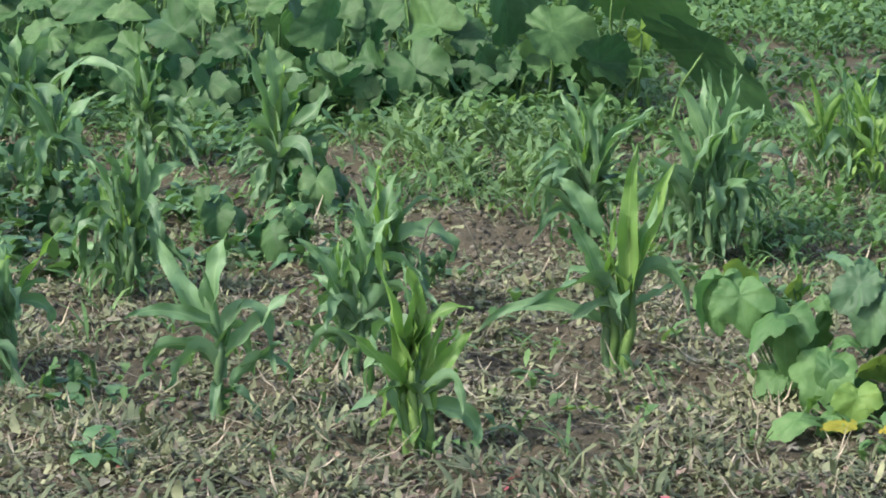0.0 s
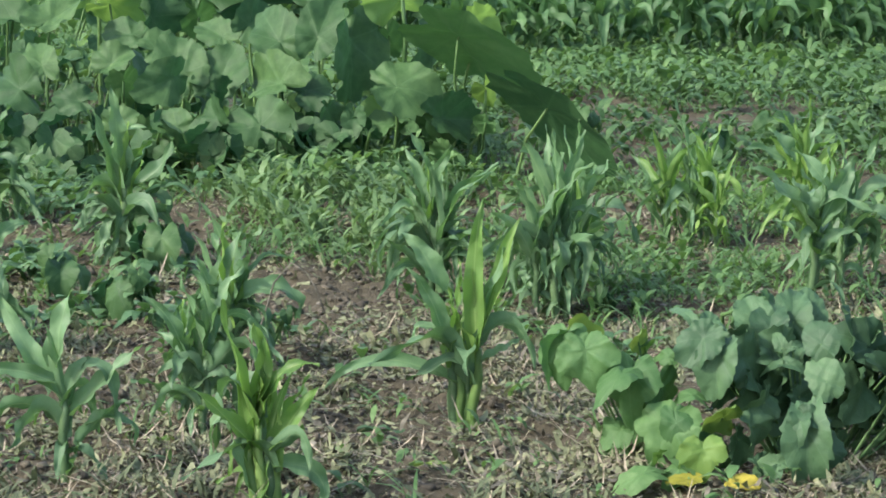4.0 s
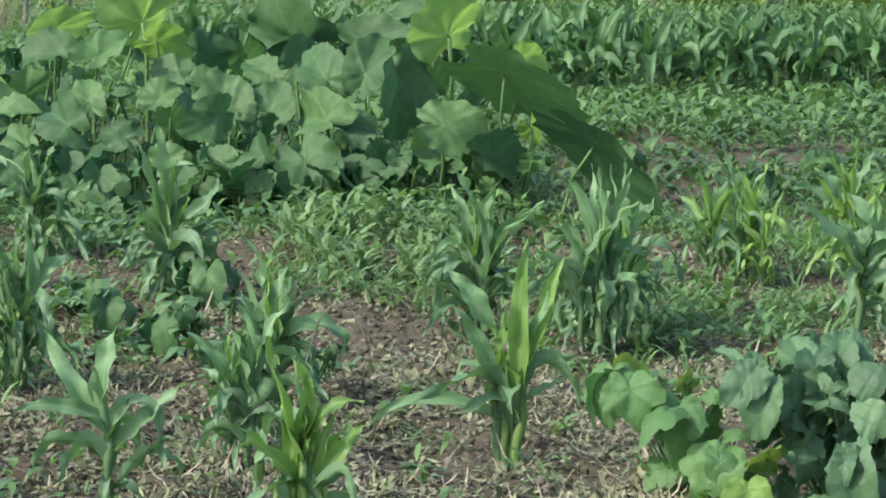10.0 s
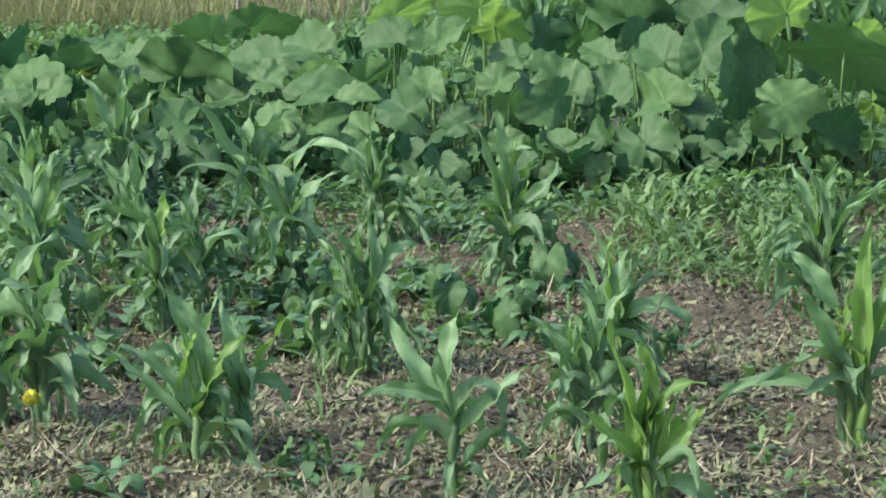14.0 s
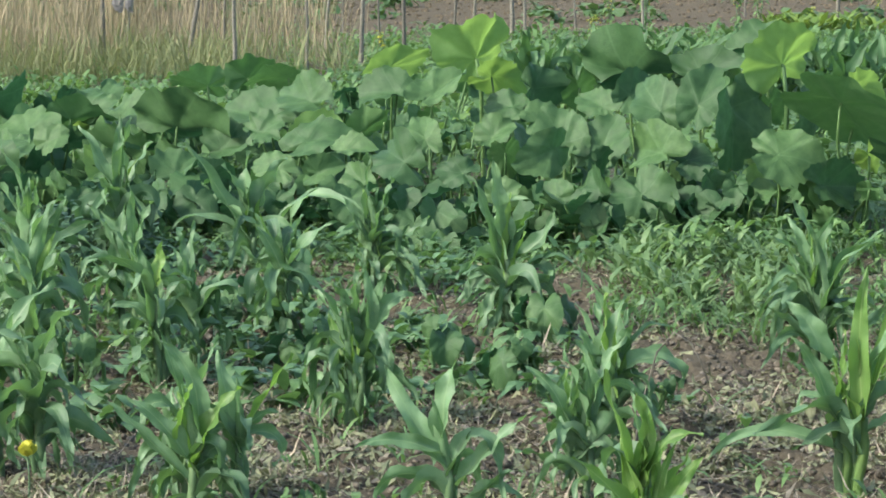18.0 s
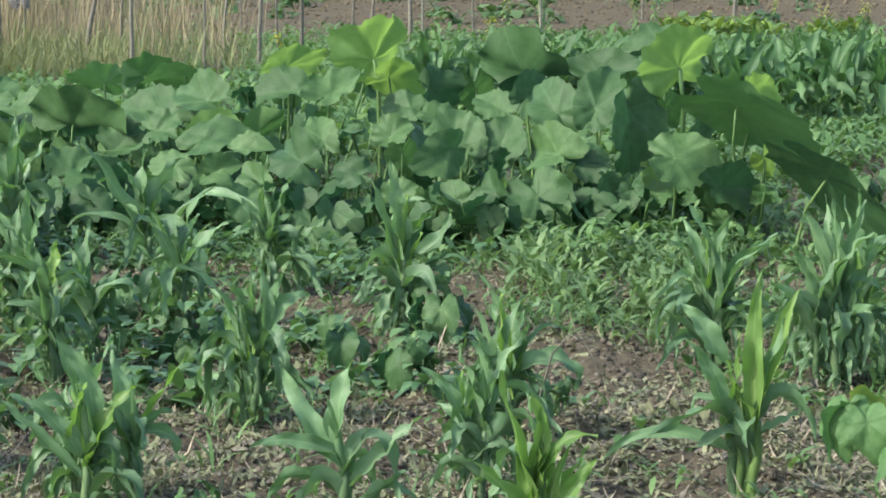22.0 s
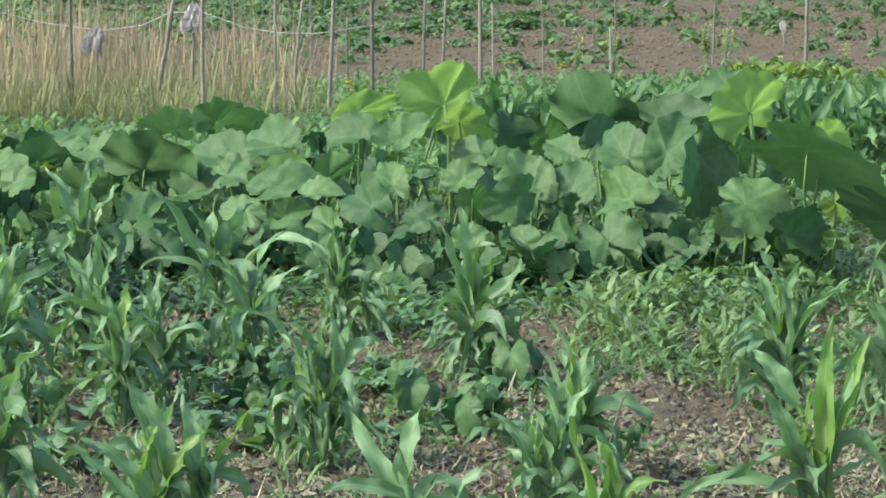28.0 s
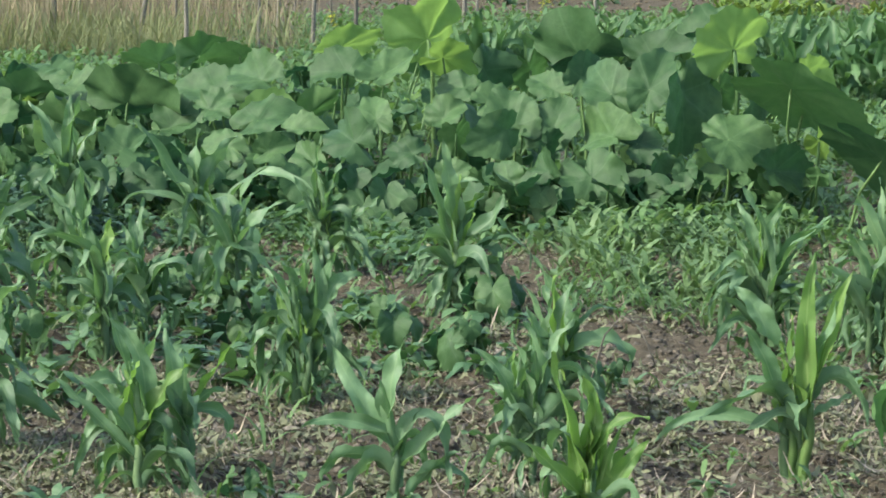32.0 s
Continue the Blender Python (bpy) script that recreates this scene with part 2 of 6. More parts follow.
FAR_MAIZE = leaf_material("far_maize_leaf", (0.05, 0.105, 0.038), (0.1, 0.175, 0.066), (0.17, 0.32, 0.06), 0.22, 0.6, island=True, scale=3.0)
BEAN_DARK = leaf_material("dark_bean_leaf", (0.03, 0.075, 0.036), (0.058, 0.122, 0.058), (0.1, 0.24, 0.06), 0.15, 0.5, island=True, scale=30.0)
# WEED darkened: the shade between the strip's tall weeds is in the colour
WEED_SHADED = leaf_material("shaded_weed_leaf", (0.048, 0.108, 0.036), (0.09, 0.168, 0.06), (0.16, 0.33, 0.06), 0.22, 0.6, island=True, scale=30.0)
FIELD_CLOD = matt_material("field_soil_clod", (0.06, 0.049, 0.029), (0.135, 0.108, 0.062), 6.0, 0.95, island=True)


# ---- shaping helpers ----
RNG = np.random.default_rng(7)


def mesh_of(name, verts, faces, material, uv=None, smooth=True):
    me = bpy.data.meshes.new(name)
    me.from_pydata([tuple(v) for v in verts], [], [tuple(f) for f in faces])
    me.materials.append(material)
    if uv is not None:
        layer = me.uv_layers.new(name="UVMap")
        idx = np.empty(len(me.loops), dtype=np.int32)
        me.loops.foreach_get("vertex_index", idx)
        layer.data.foreach_set("uv", np.asarray(uv, dtype=np.float32)[idx].ravel())
    if smooth:
        me.polygons.foreach_set("use_smooth", np.ones(len(me.polygons), dtype=bool))
    me.update()
    return me


def part(name, me, parent, label=""):
    ob = new(name, me)
    ob.parent = parent
    if label:
        ob["label"] = label
    return ob


def thing(name, m, label, category, group="", kind=""):
    ob = new(name)
    ob.empty_display_size = 0.05
    ob.matrix_basis = m
    return tagged(ob, label, category, group, kind)


def value_noise(x, y, seed):
    """Smooth value noise on arrays, period-free."""
    xi, yi = np.floor(x).astype(np.int64), np.floor(y).astype(np.int64)
    xf, yf = x - xi, y - yi

    def h(a, b):
        n = (a * 374761393 + b * 668265263 + seed * 974711) & 0x7FFFFFFF
        n = ((n ^ (n >> 13)) * 1274126177) & 0x7FFFFFFF
        return ((n ^ (n >> 16)) & 0xFFFF) / 65535.0

    u, v = xf * xf * (3 - 2 * xf), yf * yf * (3 - 2 * yf)
    return (h(xi, yi) * (1 - u) + h(xi + 1, yi) * u) * (1 - v) + (h(xi, yi + 1) * (1 - u) + h(xi + 1, yi + 1) * u) * v


def ground_height(x, y):
    """Crumbly soil: broad swells, clods and crumbs, calmer far away."""
    x, y = np.asarray(x, dtype=float), np.asarray(y, dtype=float)
    near = np.clip((26 - y) / 10, 0, 1) * np.clip((y - 4.6) / 0.7, 0, 1) * np.clip((x + 3.6) / 1.0, 0, 1) * np.clip((4.8 - x) / 1.2, 0, 1)
    z = 0.03 * (value_noise(x * 0.9, y * 0.9, 1) - 0.5) - 0.02
    z = z + 0.06 * (value_noise(x * 5, y * 5, 2) - 0.5) + 0.055 * np.abs(value_noise(x * 13, y * 13, 3) - 0.5)
    z = z + 0.030 * np.abs(value_noise(x * 30, y * 30, 4) - 0.5)
    return z * near


def gz(x, y):
    return float(ground_height(np.array([x]), np.array([y]))[0])


def grid_faces(nu, nv, off=0, wrap=False):
    f = []
    for i in range(nu - 1):
        for j in range(nv if wrap else nv - 1):
            k = (j + 1) % nv
            f.append((off + i * nv + j, off + i * nv + k, off + (i + 1) * nv + k, off + (i + 1) * nv + j))
    return f


def tube(points, radii, sides=8):
    """Verts and faces of a tapered tube along points."""
    pts = [Vector(p) for p in points]
    verts = []
    for i, p in enumerate(pts):
        d = (pts[min(i + 1, len(pts) - 1)] - pts[max(i - 1, 0)]).normalized()
        a = d.cross(Vector((0.31, 0.87, 0.2))).normalized()
        b = d.cross(a)
        for k in range(sides):
            t = 2 * math.pi * k / sides
            verts.append(p + (a * math.cos(t) + b * math.sin(t)) * radii[i])
    faces = grid_faces(len(pts), sides, 0, True)
    faces.append(tuple(range(sides)))
    faces.append(tuple(range(len(verts) - sides, len(verts))))
    return verts, faces


def blade(length, width, launch, arch, wave=0.12, twist=0.0, sway=0.0, n=15, seed=0, across=5, roll=0.0, late=1.6, kink=None):
    """A strap leaf that leaves the stalk along +x at `launch` degrees from upright and bends over by `arch` degrees."""
    r = np.random.default_rng(seed)
    s = np.linspace(0, 1, n)
    if kink:
        # the rib gives way at one point and the rest hangs
        q = np.clip((s - kink + 0.2) / 0.4, 0, 1)
        ang = np.radians(launch + 12 * s + arch * q * q * (3 - 2 * q))
    else:
        ang = np.radians(launch + arch * s ** late)
    step = length / (n - 1)
    cx = np.concatenate([[0], np.cumsum(np.sin((ang[1:] + ang[:-1]) / 2) * step)])
    cz = np.concatenate([[0], np.cumsum(np.cos((ang[1:] + ang[:-1]) / 2) * step)])
    cy = sway * s ** 2 * length
    half = width * (0.5 + 0.5 * np.sin(np.minimum(1, s / 0.4) * math.pi / 2)) * np.clip(1 - s ** 2.3, 0.0, 1) ** 0.9
    half[-1] = 0.0005
    k = np.linspace(-1, 1, across)
    ph, fr = r.uniform(0, 6.3, 2), r.uniform(1.8, 3.6)
    verts, uv = [], []
    for i in range(n):
        nx, nz = -math.cos(ang[i]), math.sin(ang[i])
        tw = radians(roll) * min(1, 0.35 + 2.5 * s[i]) + radians(twist) * s[i] ** 1.3
        for q in k:
            lift = abs(q) ** 1.2 * half[i] * (1.1 * (1 - s[i]) ** 1.5 + 0.15)
            lift += wave * width * abs(q) ** 2 * math.sin(fr * 6.3 * s[i] + ph[0 if q < 0 else 1]) * min(1, 3 * s[i])
            lift += 0.10 * width * math.sin(5.0 * s[i] + ph[1]) * math.sin(11.0 * s[i] + 2 * q + ph[0])
            a, b = q * half[i] * math.cos(tw) - lift * math.sin(tw), q * half[i] * math.sin(tw) + lift * math.cos(tw)
            verts.append((cx[i] + nx * b, cy[i] + a, cz[i] + nz * b))
            uv.append((0.5 + 0.5 * q, s[i]))
    return np.array(verts), grid_faces(n, across), uv


def turned(verts, az, at=(0, 0, 0)):
    c, s = math.cos(radians(az)), math.sin(radians(az))
    v = np.asarray(verts)
    return np.stack([v[:, 0] * c - v[:, 1] * s + at[0], v[:, 0] * s + v[:, 1] * c + at[1], v[:, 2] + at[2]], 1)


def round_leaf(radius, lobes=5, lobe_depth=0.14, sinus=0.5, teeth=0.04, fold=0.35, cup=0.15, ruffle=0.1, pleat=0.02, length=1.0, seed=0, rings=8, seg=60):
    """A broad leaf in its own plane: stalk joint at the origin, tip along +y, upper face +z. Ribs run out from the joint."""
    r = np.random.default_rng(seed)
    th = np.linspace(-math.pi, math.pi, seg)
    edge = 1.0 + lobe_depth * np.cos(th * lobes) * np.cos(th / 2) ** 2 if lobes else np.ones(seg)
    edge = edge * (0.84 + 0.16 * np.cos(th))
    edge = edge * (1 - sinus * np.exp(-((np.abs(th) - math.pi) / 0.33) ** 2))
    wob = sum(r.uniform(0.3, 1.0) * np.sin(th * k + r.uniform(0, 6.3)) for k in (3, 7, 13, 19)) * 0.42
    edge = edge * (1 + teeth * wob + teeth * 0.4 * r.normal(size=seg) + 1.1 * teeth * np.abs(np.sin(th * 13 + r.uniform(0, 3))))
    edge = edge * (1 + 0.05 * np.sin(th * 2 + r.uniform(0, 6)) + 0.025 * np.sin(th * 3 + r.uniform(0, 6)))
    edge[-1] = edge[0]
    ph = r.uniform(0, 6.3, 6)
    am = r.uniform(0.5, 1.2, 4)
    bend = r.uniform(-0.25, 0.25)
    verts, uv = [(0, 0, 0)], [(0.5, 0)]
    for i in range(1, rings + 1):
        q = i / rings
        for t, e in zip(th, edge):
            d = radius * e * q
            x, y = d * math.sin(t), d * math.cos(t) * length
            z = fold * (math.sqrt(x * x + (0.06 * radius) ** 2) - 0.06 * radius) - cup * (x * x + y * y) / radius + bend * x * y / radius
            z += ruffle * radius * q ** 2 * (am[0] * math.sin(2 * t + ph[0]) + 0.6 * am[1] * math.sin(4 * t + ph[1]))
            z += ruffle * radius * q ** 6 * (0.35 * math.sin(9 * t + ph[4]) + 0.3 * math.sin(14 * t + ph[5]))
            z += 0.05 * radius * am[2] * math.sin(7 * x / radius + ph[2]) * math.sin(6 * y / radius + ph[3]) + 0.02 * radius * math.sin(15 * x / radius + ph[3]) * math.sin(13 * y / radius + ph[2])
            z += pleat * radius * q * math.cos(t * 7)
            verts.append((x, y, z))
            uv.append((0.5 + t / (2 * math.pi), q))
    f = []
    for j in range(seg - 1):
        f.append((0, 1 + j + 1, 1 + j))
    for i in range(rings - 1):
        a = 1 + i * seg
        for j in range(seg - 1):
            f.append((a + j, a + j + 1, a + seg + j + 1, a + seg + j))
    return np.array(verts), f, uv


def frame_of(normal, tip):
    """Rotation that lays a leaf's upper face along normal and its tip along tip."""
    n = Vector(normal).normalized()
    t = Vector(tip)
    t = (t - n * t.dot(n)).normalized()
    x = t.cross(n)
    return Matrix((x, t, n)).transposed().to_4x4()


def leaf_field(length, width, head, pitch, curl, at, cuts=4, crumple=0.0, seed=1):
    """Many pointed leaves at once, as arrays: one row of `at` for each leaf."""
    s = np.linspace(0, 1, cuts + 1)
    prof = np.interp(s, [0, 0.25, 0.55, 0.82, 1.0], [0.18, 0.85, 1.0, 0.6, 0.04])
    n = len(length)
    ang = pitch[:, None] - curl[:, None] * s[None, :]
    r, z = length[:, None] * s * np.cos(ang), length[:, None] * s * np.sin(ang)
    w = width[:, None] * prof[None, :]
    c, sn = np.cos(head)[:, None], np.sin(head)[:, None]
    sides = []
    for k in (-1, 1):
        sides.append(np.stack([at[:, :1] + r * c - k * w * sn, at[:, 1:2] + r * sn + k * w * c, at[:, 2:3] + z + 0.2 * w], 2))
    verts = np.stack(sides, 2).reshape(-1, 3)
    if crumple:
        span = np.repeat(np.minimum(width * 2, length * 0.3), 2 * cuts + 2)[:, None]
        verts = verts + np.random.default_rng(seed).normal(0, crumple, verts.shape) * span
    base = np.arange(n)[:, None] * (2 * cuts + 2)
    j = np.arange(cuts)[None, :] * 2
    i0 = base + j
    return verts, np.stack([i0, i0 + 1, i0 + 3, i0 + 2], 2).reshape(-1, 4)


def quick_mesh(name, verts, faces, material):
    me = bpy.data.meshes.new(name)
    me.vertices.add(len(verts))
    me.vertices.foreach_set("co", np.ascontiguousarray(verts, dtype=np.float32).ravel())
    me.loops.add(faces.size)
    me.loops.foreach_set("vertex_index", faces.ravel().astype(np.int32))
    me.polygons.add(len(faces))
    me.polygons.foreach_set("loop_start", np.arange(0, faces.size, faces.shape[1], dtype=np.int32))
    me.update(calc_edges=True)
    me.materials.append(material)
    return me


def scatter(quads, material, name, uv=None):
    """Joins (verts, faces) pieces into one mesh."""
    verts, faces, off = [], [], 0
    for v, f in quads:
        verts.append(np.asarray(v))
        faces += [tuple(i + off for i in q) for q in f]
        off += len(v)
    return mesh_of(name, np.concatenate(verts), faces, material)


# ---- ground: one sheet, fine near the camera, out to the horizon ----
def ground_sheet():
    def lines(fine0, fine1, step, far):
        a = list(np.arange(fine0, fine1 + 1e-6, step))
        lo, hi, w = [], [], step
        x = fine0
        while x > -far:
            w *= 1.25
            x -= w
            lo.append(x)
        x, w = fine1, step
        while x < far:
            w *= 1.25
            x += w
            hi.append(x)
        return np.array(lo[::-1] + a + hi)

    xs, ys = lines(-2.4, 3.4, 0.02, 2500), lines(5.4, 13.5, 0.022, 3000)
    X, Y = np.meshgrid(xs, ys)
    Z = ground_height(X, Y)
    n, m = len(ys), len(xs)
    verts = np.stack([X.ravel(), Y.ravel(), Z.ravel()], 1)
    i = (np.arange(n - 1)[:, None] * m + np.arange(m - 1)[None, :]).ravel()
    faces = np.stack([i, i + 1, i + m + 1, i + m], 1)
    me = bpy.data.meshes.new("ground")
    me.vertices.add(len(verts))
    me.vertices.foreach_set("co", verts.ravel())
    me.loops.add(faces.size)
    me.loops.foreach_set("vertex_index", faces.ravel().astype(np.int32))
    me.polygons.add(len(faces))
    me.polygons.foreach_set("loop_start", np.arange(0, faces.size, 4, dtype=np.int32))
    me.update(calc_edges=True)
    me.materials.append(SOIL)
    tagged(new("ground", me), "crumbly brown garden soil with clods and dry specks", "soil", kind="structure")


ground_sheet()


# ---- maize ----
def maize_plant(x, y, height, spec=None, seed=0, plane=0.0, leaves=9, lean=(0, 0), label="", material=None, width=0.031, group="young maize in the plot", stout=1.0, detail=15, bare=0.2, stalks=None, bright=(), droop=0.6):
    """spec rows: joint offset and height, heading (degrees, 0 is to the right), length, half width, launch, arch, roll, twist."""
    r = np.random.default_rng(seed + 100)
    material = material or MAIZE
    if stalks and len(stalks) > 1:
        # clumps came up a little taller than single plants
        spec = [(dx, z * 1.08, head, length * 1.1, half, *rest) for dx, z, head, length, half, *rest in spec]
        stalks = [(dx * 1.1, top * 1.12) for dx, top in stalks]
    if stalks:
        spec = [(dx, z + 0.02, *rest) for dx, z, *rest in spec]
        stalks = [(dx, top + 0.02) for dx, top in stalks]
    plant = thing("maize_plant", pose(x, y, gz(x, y) - 0.01, lean[1], lean[0], 0), label or "young green maize plant with broad strap leaves in bare soil", "maize plant", group)
    for n, (dx, top) in enumerate(stalks or [(0.0, height * 0.5)]):
        k = 8
        dy = 0.0 if n == 0 else r.uniform(-0.03, 0.03)
        pts = [(dx * (0.5 + 0.5 * i / (k - 1)) + 0.004 * math.sin(i * 1.3 + seed), dy + 0.003 * math.cos(i * 1.7 + seed), top * i / (k - 1)) for i in range(k)]
        rad = [stout * (0.0105 + 0.003 * math.sin(3.1 * i / (k - 1)) - 0.002 * i / (k - 1)) * min(1.2, height / 0.45) * (1.08 if i % 2 else 0.96) for i in range(k)]
        v, f = tube(pts, rad, 9)
        part("stalk", mesh_of("stalk", v, f, STALK_BRIGHT if len(bright) > 3 and n != 1 else STALK), plant, "pale green jointed stalk")
    young = group == "young maize in the plot"
    hung = {}
    if spec is None:
        spec = []
        for i in range(leaves):
            q = i / (leaves - 1)
            head = plane + (0 if i % 2 else 180) + r.normal(0, 38)
            size = (0.44 if young else 0.5) + 0.22 * math.sin(math.pi * (0.2 + 0.62 * q)) + r.uniform(-0.1, 0.08)
            hang = r.uniform() < (droop if young else 0.8) - 0.4 * q
            bend = r.uniform(70, 150) if hang else r.uniform(0, 60)
            rise = (0.16 + 0.44 * q) if young else (bare + 0.28 * q)
            spec.append((0.0, height * rise, head, height * size, width * (0.7 + 0.35 * math.sin(math.pi * q) + r.uniform(-0.12, 0.12)) * height / 0.45,
                         (44 if hang else 30) - 24 * q + r.uniform(-8, 8), bend, r.uniform(-60, 60), r.uniform(-60, 60)))
            if hang:
                hung[len(spec) - 1] = r.uniform(0.3, 0.65)
    hearts = []
    if young:
        # one rolled heart leaf on each stalk, a few leaves that break and hang, old narrow ones near the soil
        each = stalks or [(0.0, height * 0.5)]
        rows, size = [], height / 0.45 * width / 0.031
        for dx, top in each:
            q = r.uniform(0.6, 0.95)
            rows.append((dx * q, top * q, r.uniform(0, 360), height * r.uniform(0.42, 0.6), r.uniform(0.012, 0.018) * size, r.uniform(0, 7), r.uniform(0, 30), r.uniform(-80, 80), r.uniform(-60, 60)))
            if r.uniform() < (0.95 if len(bright) > 3 else 0.5):
                hearts.append(len(spec) + len(rows) - 1)
            for k in range(1 if len(bright) > 3 else 4 if len(each) == 1 else 3):
                q = r.uniform(0.5, 1.05)
                hung[len(spec) + len(rows)] = r.uniform(0.25, 0.6)
                rows.append((dx * q, top * q, r.uniform(0, 360), height * r.uniform(0.42, 0.7), r.uniform(0.016, 0.028) * size, r.uniform(12, 42), r.uniform(80, 150), r.uniform(-60, 60), r.uniform(-70, 70)))
            for k in range(0 if len(bright) > 3 else 2 if len(each) < 3 else 1):
                q = r.uniform(0.2, 0.5)
                hung[len(spec) + len(rows)] = r.uniform(0.2, 0.5)
                rows.append((dx * q, top * q, r.uniform(0, 360), height * r.uniform(0.28, 0.5), r.uniform(0.01, 0.02) * size, r.uniform(25, 60), r.uniform(80, 130), r.uniform(-50, 50), r.uniform(-40, 40)))
        spec = list(spec) + rows
    bright = tuple(bright) + tuple(hearts)
    for i, (dx, z, head, length, half, launch, arch, roll, twist) in enumerate(spec):
        v, f, uv = blade(length, half, launch, arch, 0.42, twist, r.uniform(-0.1, 0.1), detail, seed * 31 + i, roll=roll, kink=hung.get(i))
        part("leaf", mesh_of("leaf", turned(v, head, (dx, 0, z)), f, MAIZE_BRIGHT if i in bright else MAIZE_OLD_SHADED if material is MAIZE and i in hung and i % 4 else material, uv), plant)
    return plant


def maize_hill(x, y, heights, seed, spread=0.045, **kw):
    """A few seedlings that came up together, each a plant of its own."""
    r = np.random.default_rng(seed)
    for i, h in enumerate(heights):
        a = 2.4 * i + r.uniform(-0.5, 0.5)
        d = 0.0 if i == 0 else spread * r.uniform(0.7, 1.3)
        maize_plant(x + d * math.cos(a), y + d * math.sin(a), h * (1.24 if y < 8.6 else 1.38), None, seed * 7 + i, r.uniform(-25, 25), 7 if i == 0 else 5, (r.uniform(-4, 4) + 40 * d * math.cos(a), r.uniform(-4, 4)), **kw)


maize_plant(-0.065, 6.898, 0.48, [
    (-0.007, 0.194, 167, 0.304, 0.033, 35, -7, -63, 6),
    (-0.014, 0.277, 18, 0.208, 0.031, 1, 28, 48, -18),
    (-0.021, 0.236, 192, 0.225, 0.022, 63, 55, -70, 8),
    (0.007, 0.118, 165, 0.268, 0.027, 44, 140, 69, -22),
    (0.021, 0.153, -1, 0.249, 0.024, 38, 16, 52, -17),
    (0.037, 0.076, -11, 0.176, 0.022, 31, 41, -45, -17),
    (0.055, 0.125, 7, 0.182, 0.015, 59, 149, 27, 25),
    (0.018, 0.000, -16, 0.092, 0.024, 13, -2, 36, -20),
    (0.018, 0.180, -1, 0.130, 0.015, 13, 19, 16, -4)], 0, stalks=[(0.000, 0.194)], label="single young maize plant with wide drooping lower leaves")
maize_plant(0.412, 6.625, 0.50, [
    (-0.007, 0.096, 163, 0.253, 0.020, 19, -17, -46, -15),
    (-0.013, 0.149, 199, 0.231, 0.022, 43, 9, -63, 4),
    (0.000, 0.202, -18, 0.220, 0.026, -0, 107, 53, -8),
    (0.020, 0.149, -4, 0.178, 0.026, 29, 15, 68, 22),
    (0.020, 0.109, 12, 0.190, 0.027, 77, 151, 68, 27),
    (-0.020, 0.189, 203, 0.322, 0.022, 18, -1, -43, -14),
    (-0.020, 0.229, 194, 0.210, 0.029, -9, 32, -51, -12),
    (-0.020, 0.029, 202, 0.196, 0.019, 23, -14, -59, 1),
    (-0.007, 0.009, 10, 0.154, 0.022, 1, 13, 42, 20),
    (-0.023, 0.242, 2, 0.184, 0.024, 19, -42, 60, 27)], 48, stalks=[(-0.013, 0.202), (0.013, 0.176), (-0.033, 0.149), (0.033, 0.123)], bright=(0,1,2,3,5,6,8,9,), label="bright young maize with yellow-green heart leaves")
maize_plant(0.294, 7.600, 0.34, [
    (0.003, 0.038, 161, 0.311, 0.021, 17, -35, 60, 12),
    (0.008, 0.053, 164, 0.222, 0.021, 8, 19, -65, -8),
    (0.000, 0.053, -20, 0.122, 0.020, 32, 159, 69, 0),
    (-0.008, 0.038, 180, 0.128, 0.020, 4, 88, -50, -27),
    (0.012, 0.069, -8, 0.214, 0.023, 6, -13, -46, -11)], 33, stalks=[(0.000, 0.160)], bright=(1,))
maize_plant(0.415, 8.291, 0.42, [
    (0.000, 0.133, 174, 0.285, 0.029, 10, -17, -41, 16),
    (0.008, 0.167, -12, 0.246, 0.038, -6, 29, 64, 6),
    (0.025, 0.200, 2, 0.238, 0.034, 48, 154, 52, -15),
    (0.025, 0.233, 28, 0.221, 0.016, 28, 106, 12, -17),
    (-0.017, 0.167, 180, 0.187, 0.023, 27, -6, -42, -26),
    (-0.033, 0.067, 1, 0.195, 0.023, -28, 77, 52, 13)], 1, stalks=[(0.000, 0.200), (0.017, 0.133)], bright=(0,))
maize_plant(1.030, 7.640, 0.58, [
    (0.038, 0.192, 30, 0.394, 0.032, -8, 21, 47, -0),
    (0.046, 0.207, -17, 0.338, 0.032, 11, 11, 61, 15),
    (0.038, 0.192, -9, 0.278, 0.027, 9, 13, 35, -13),
    (0.031, 0.177, 194, 0.163, 0.018, 26, 1, -10, 9),
    (0.046, 0.161, 10, 0.128, 0.017, 58, 5, 27, -2),
    (-0.077, 0.346, 175, 0.185, 0.035, 12, 52, -59, -27),
    (-0.046, 0.192, 180, 0.245, 0.030, 14, 31, -60, -21),
    (-0.054, 0.207, 163, 0.141, 0.018, 17, 190, -27, -16),
    (-0.046, 0.177, -7, 0.116, 0.022, 14, 8, 46, -17),
    (-0.023, 0.107, 176, 0.378, 0.023, 59, 89, -54, -22)], 40, stalks=[(0.038, 0.192), (-0.038, 0.192), (-0.012, 0.146), (0.015, 0.115)], bright=(0,1,3,8,), label="tall young maize with upright heart leaves")
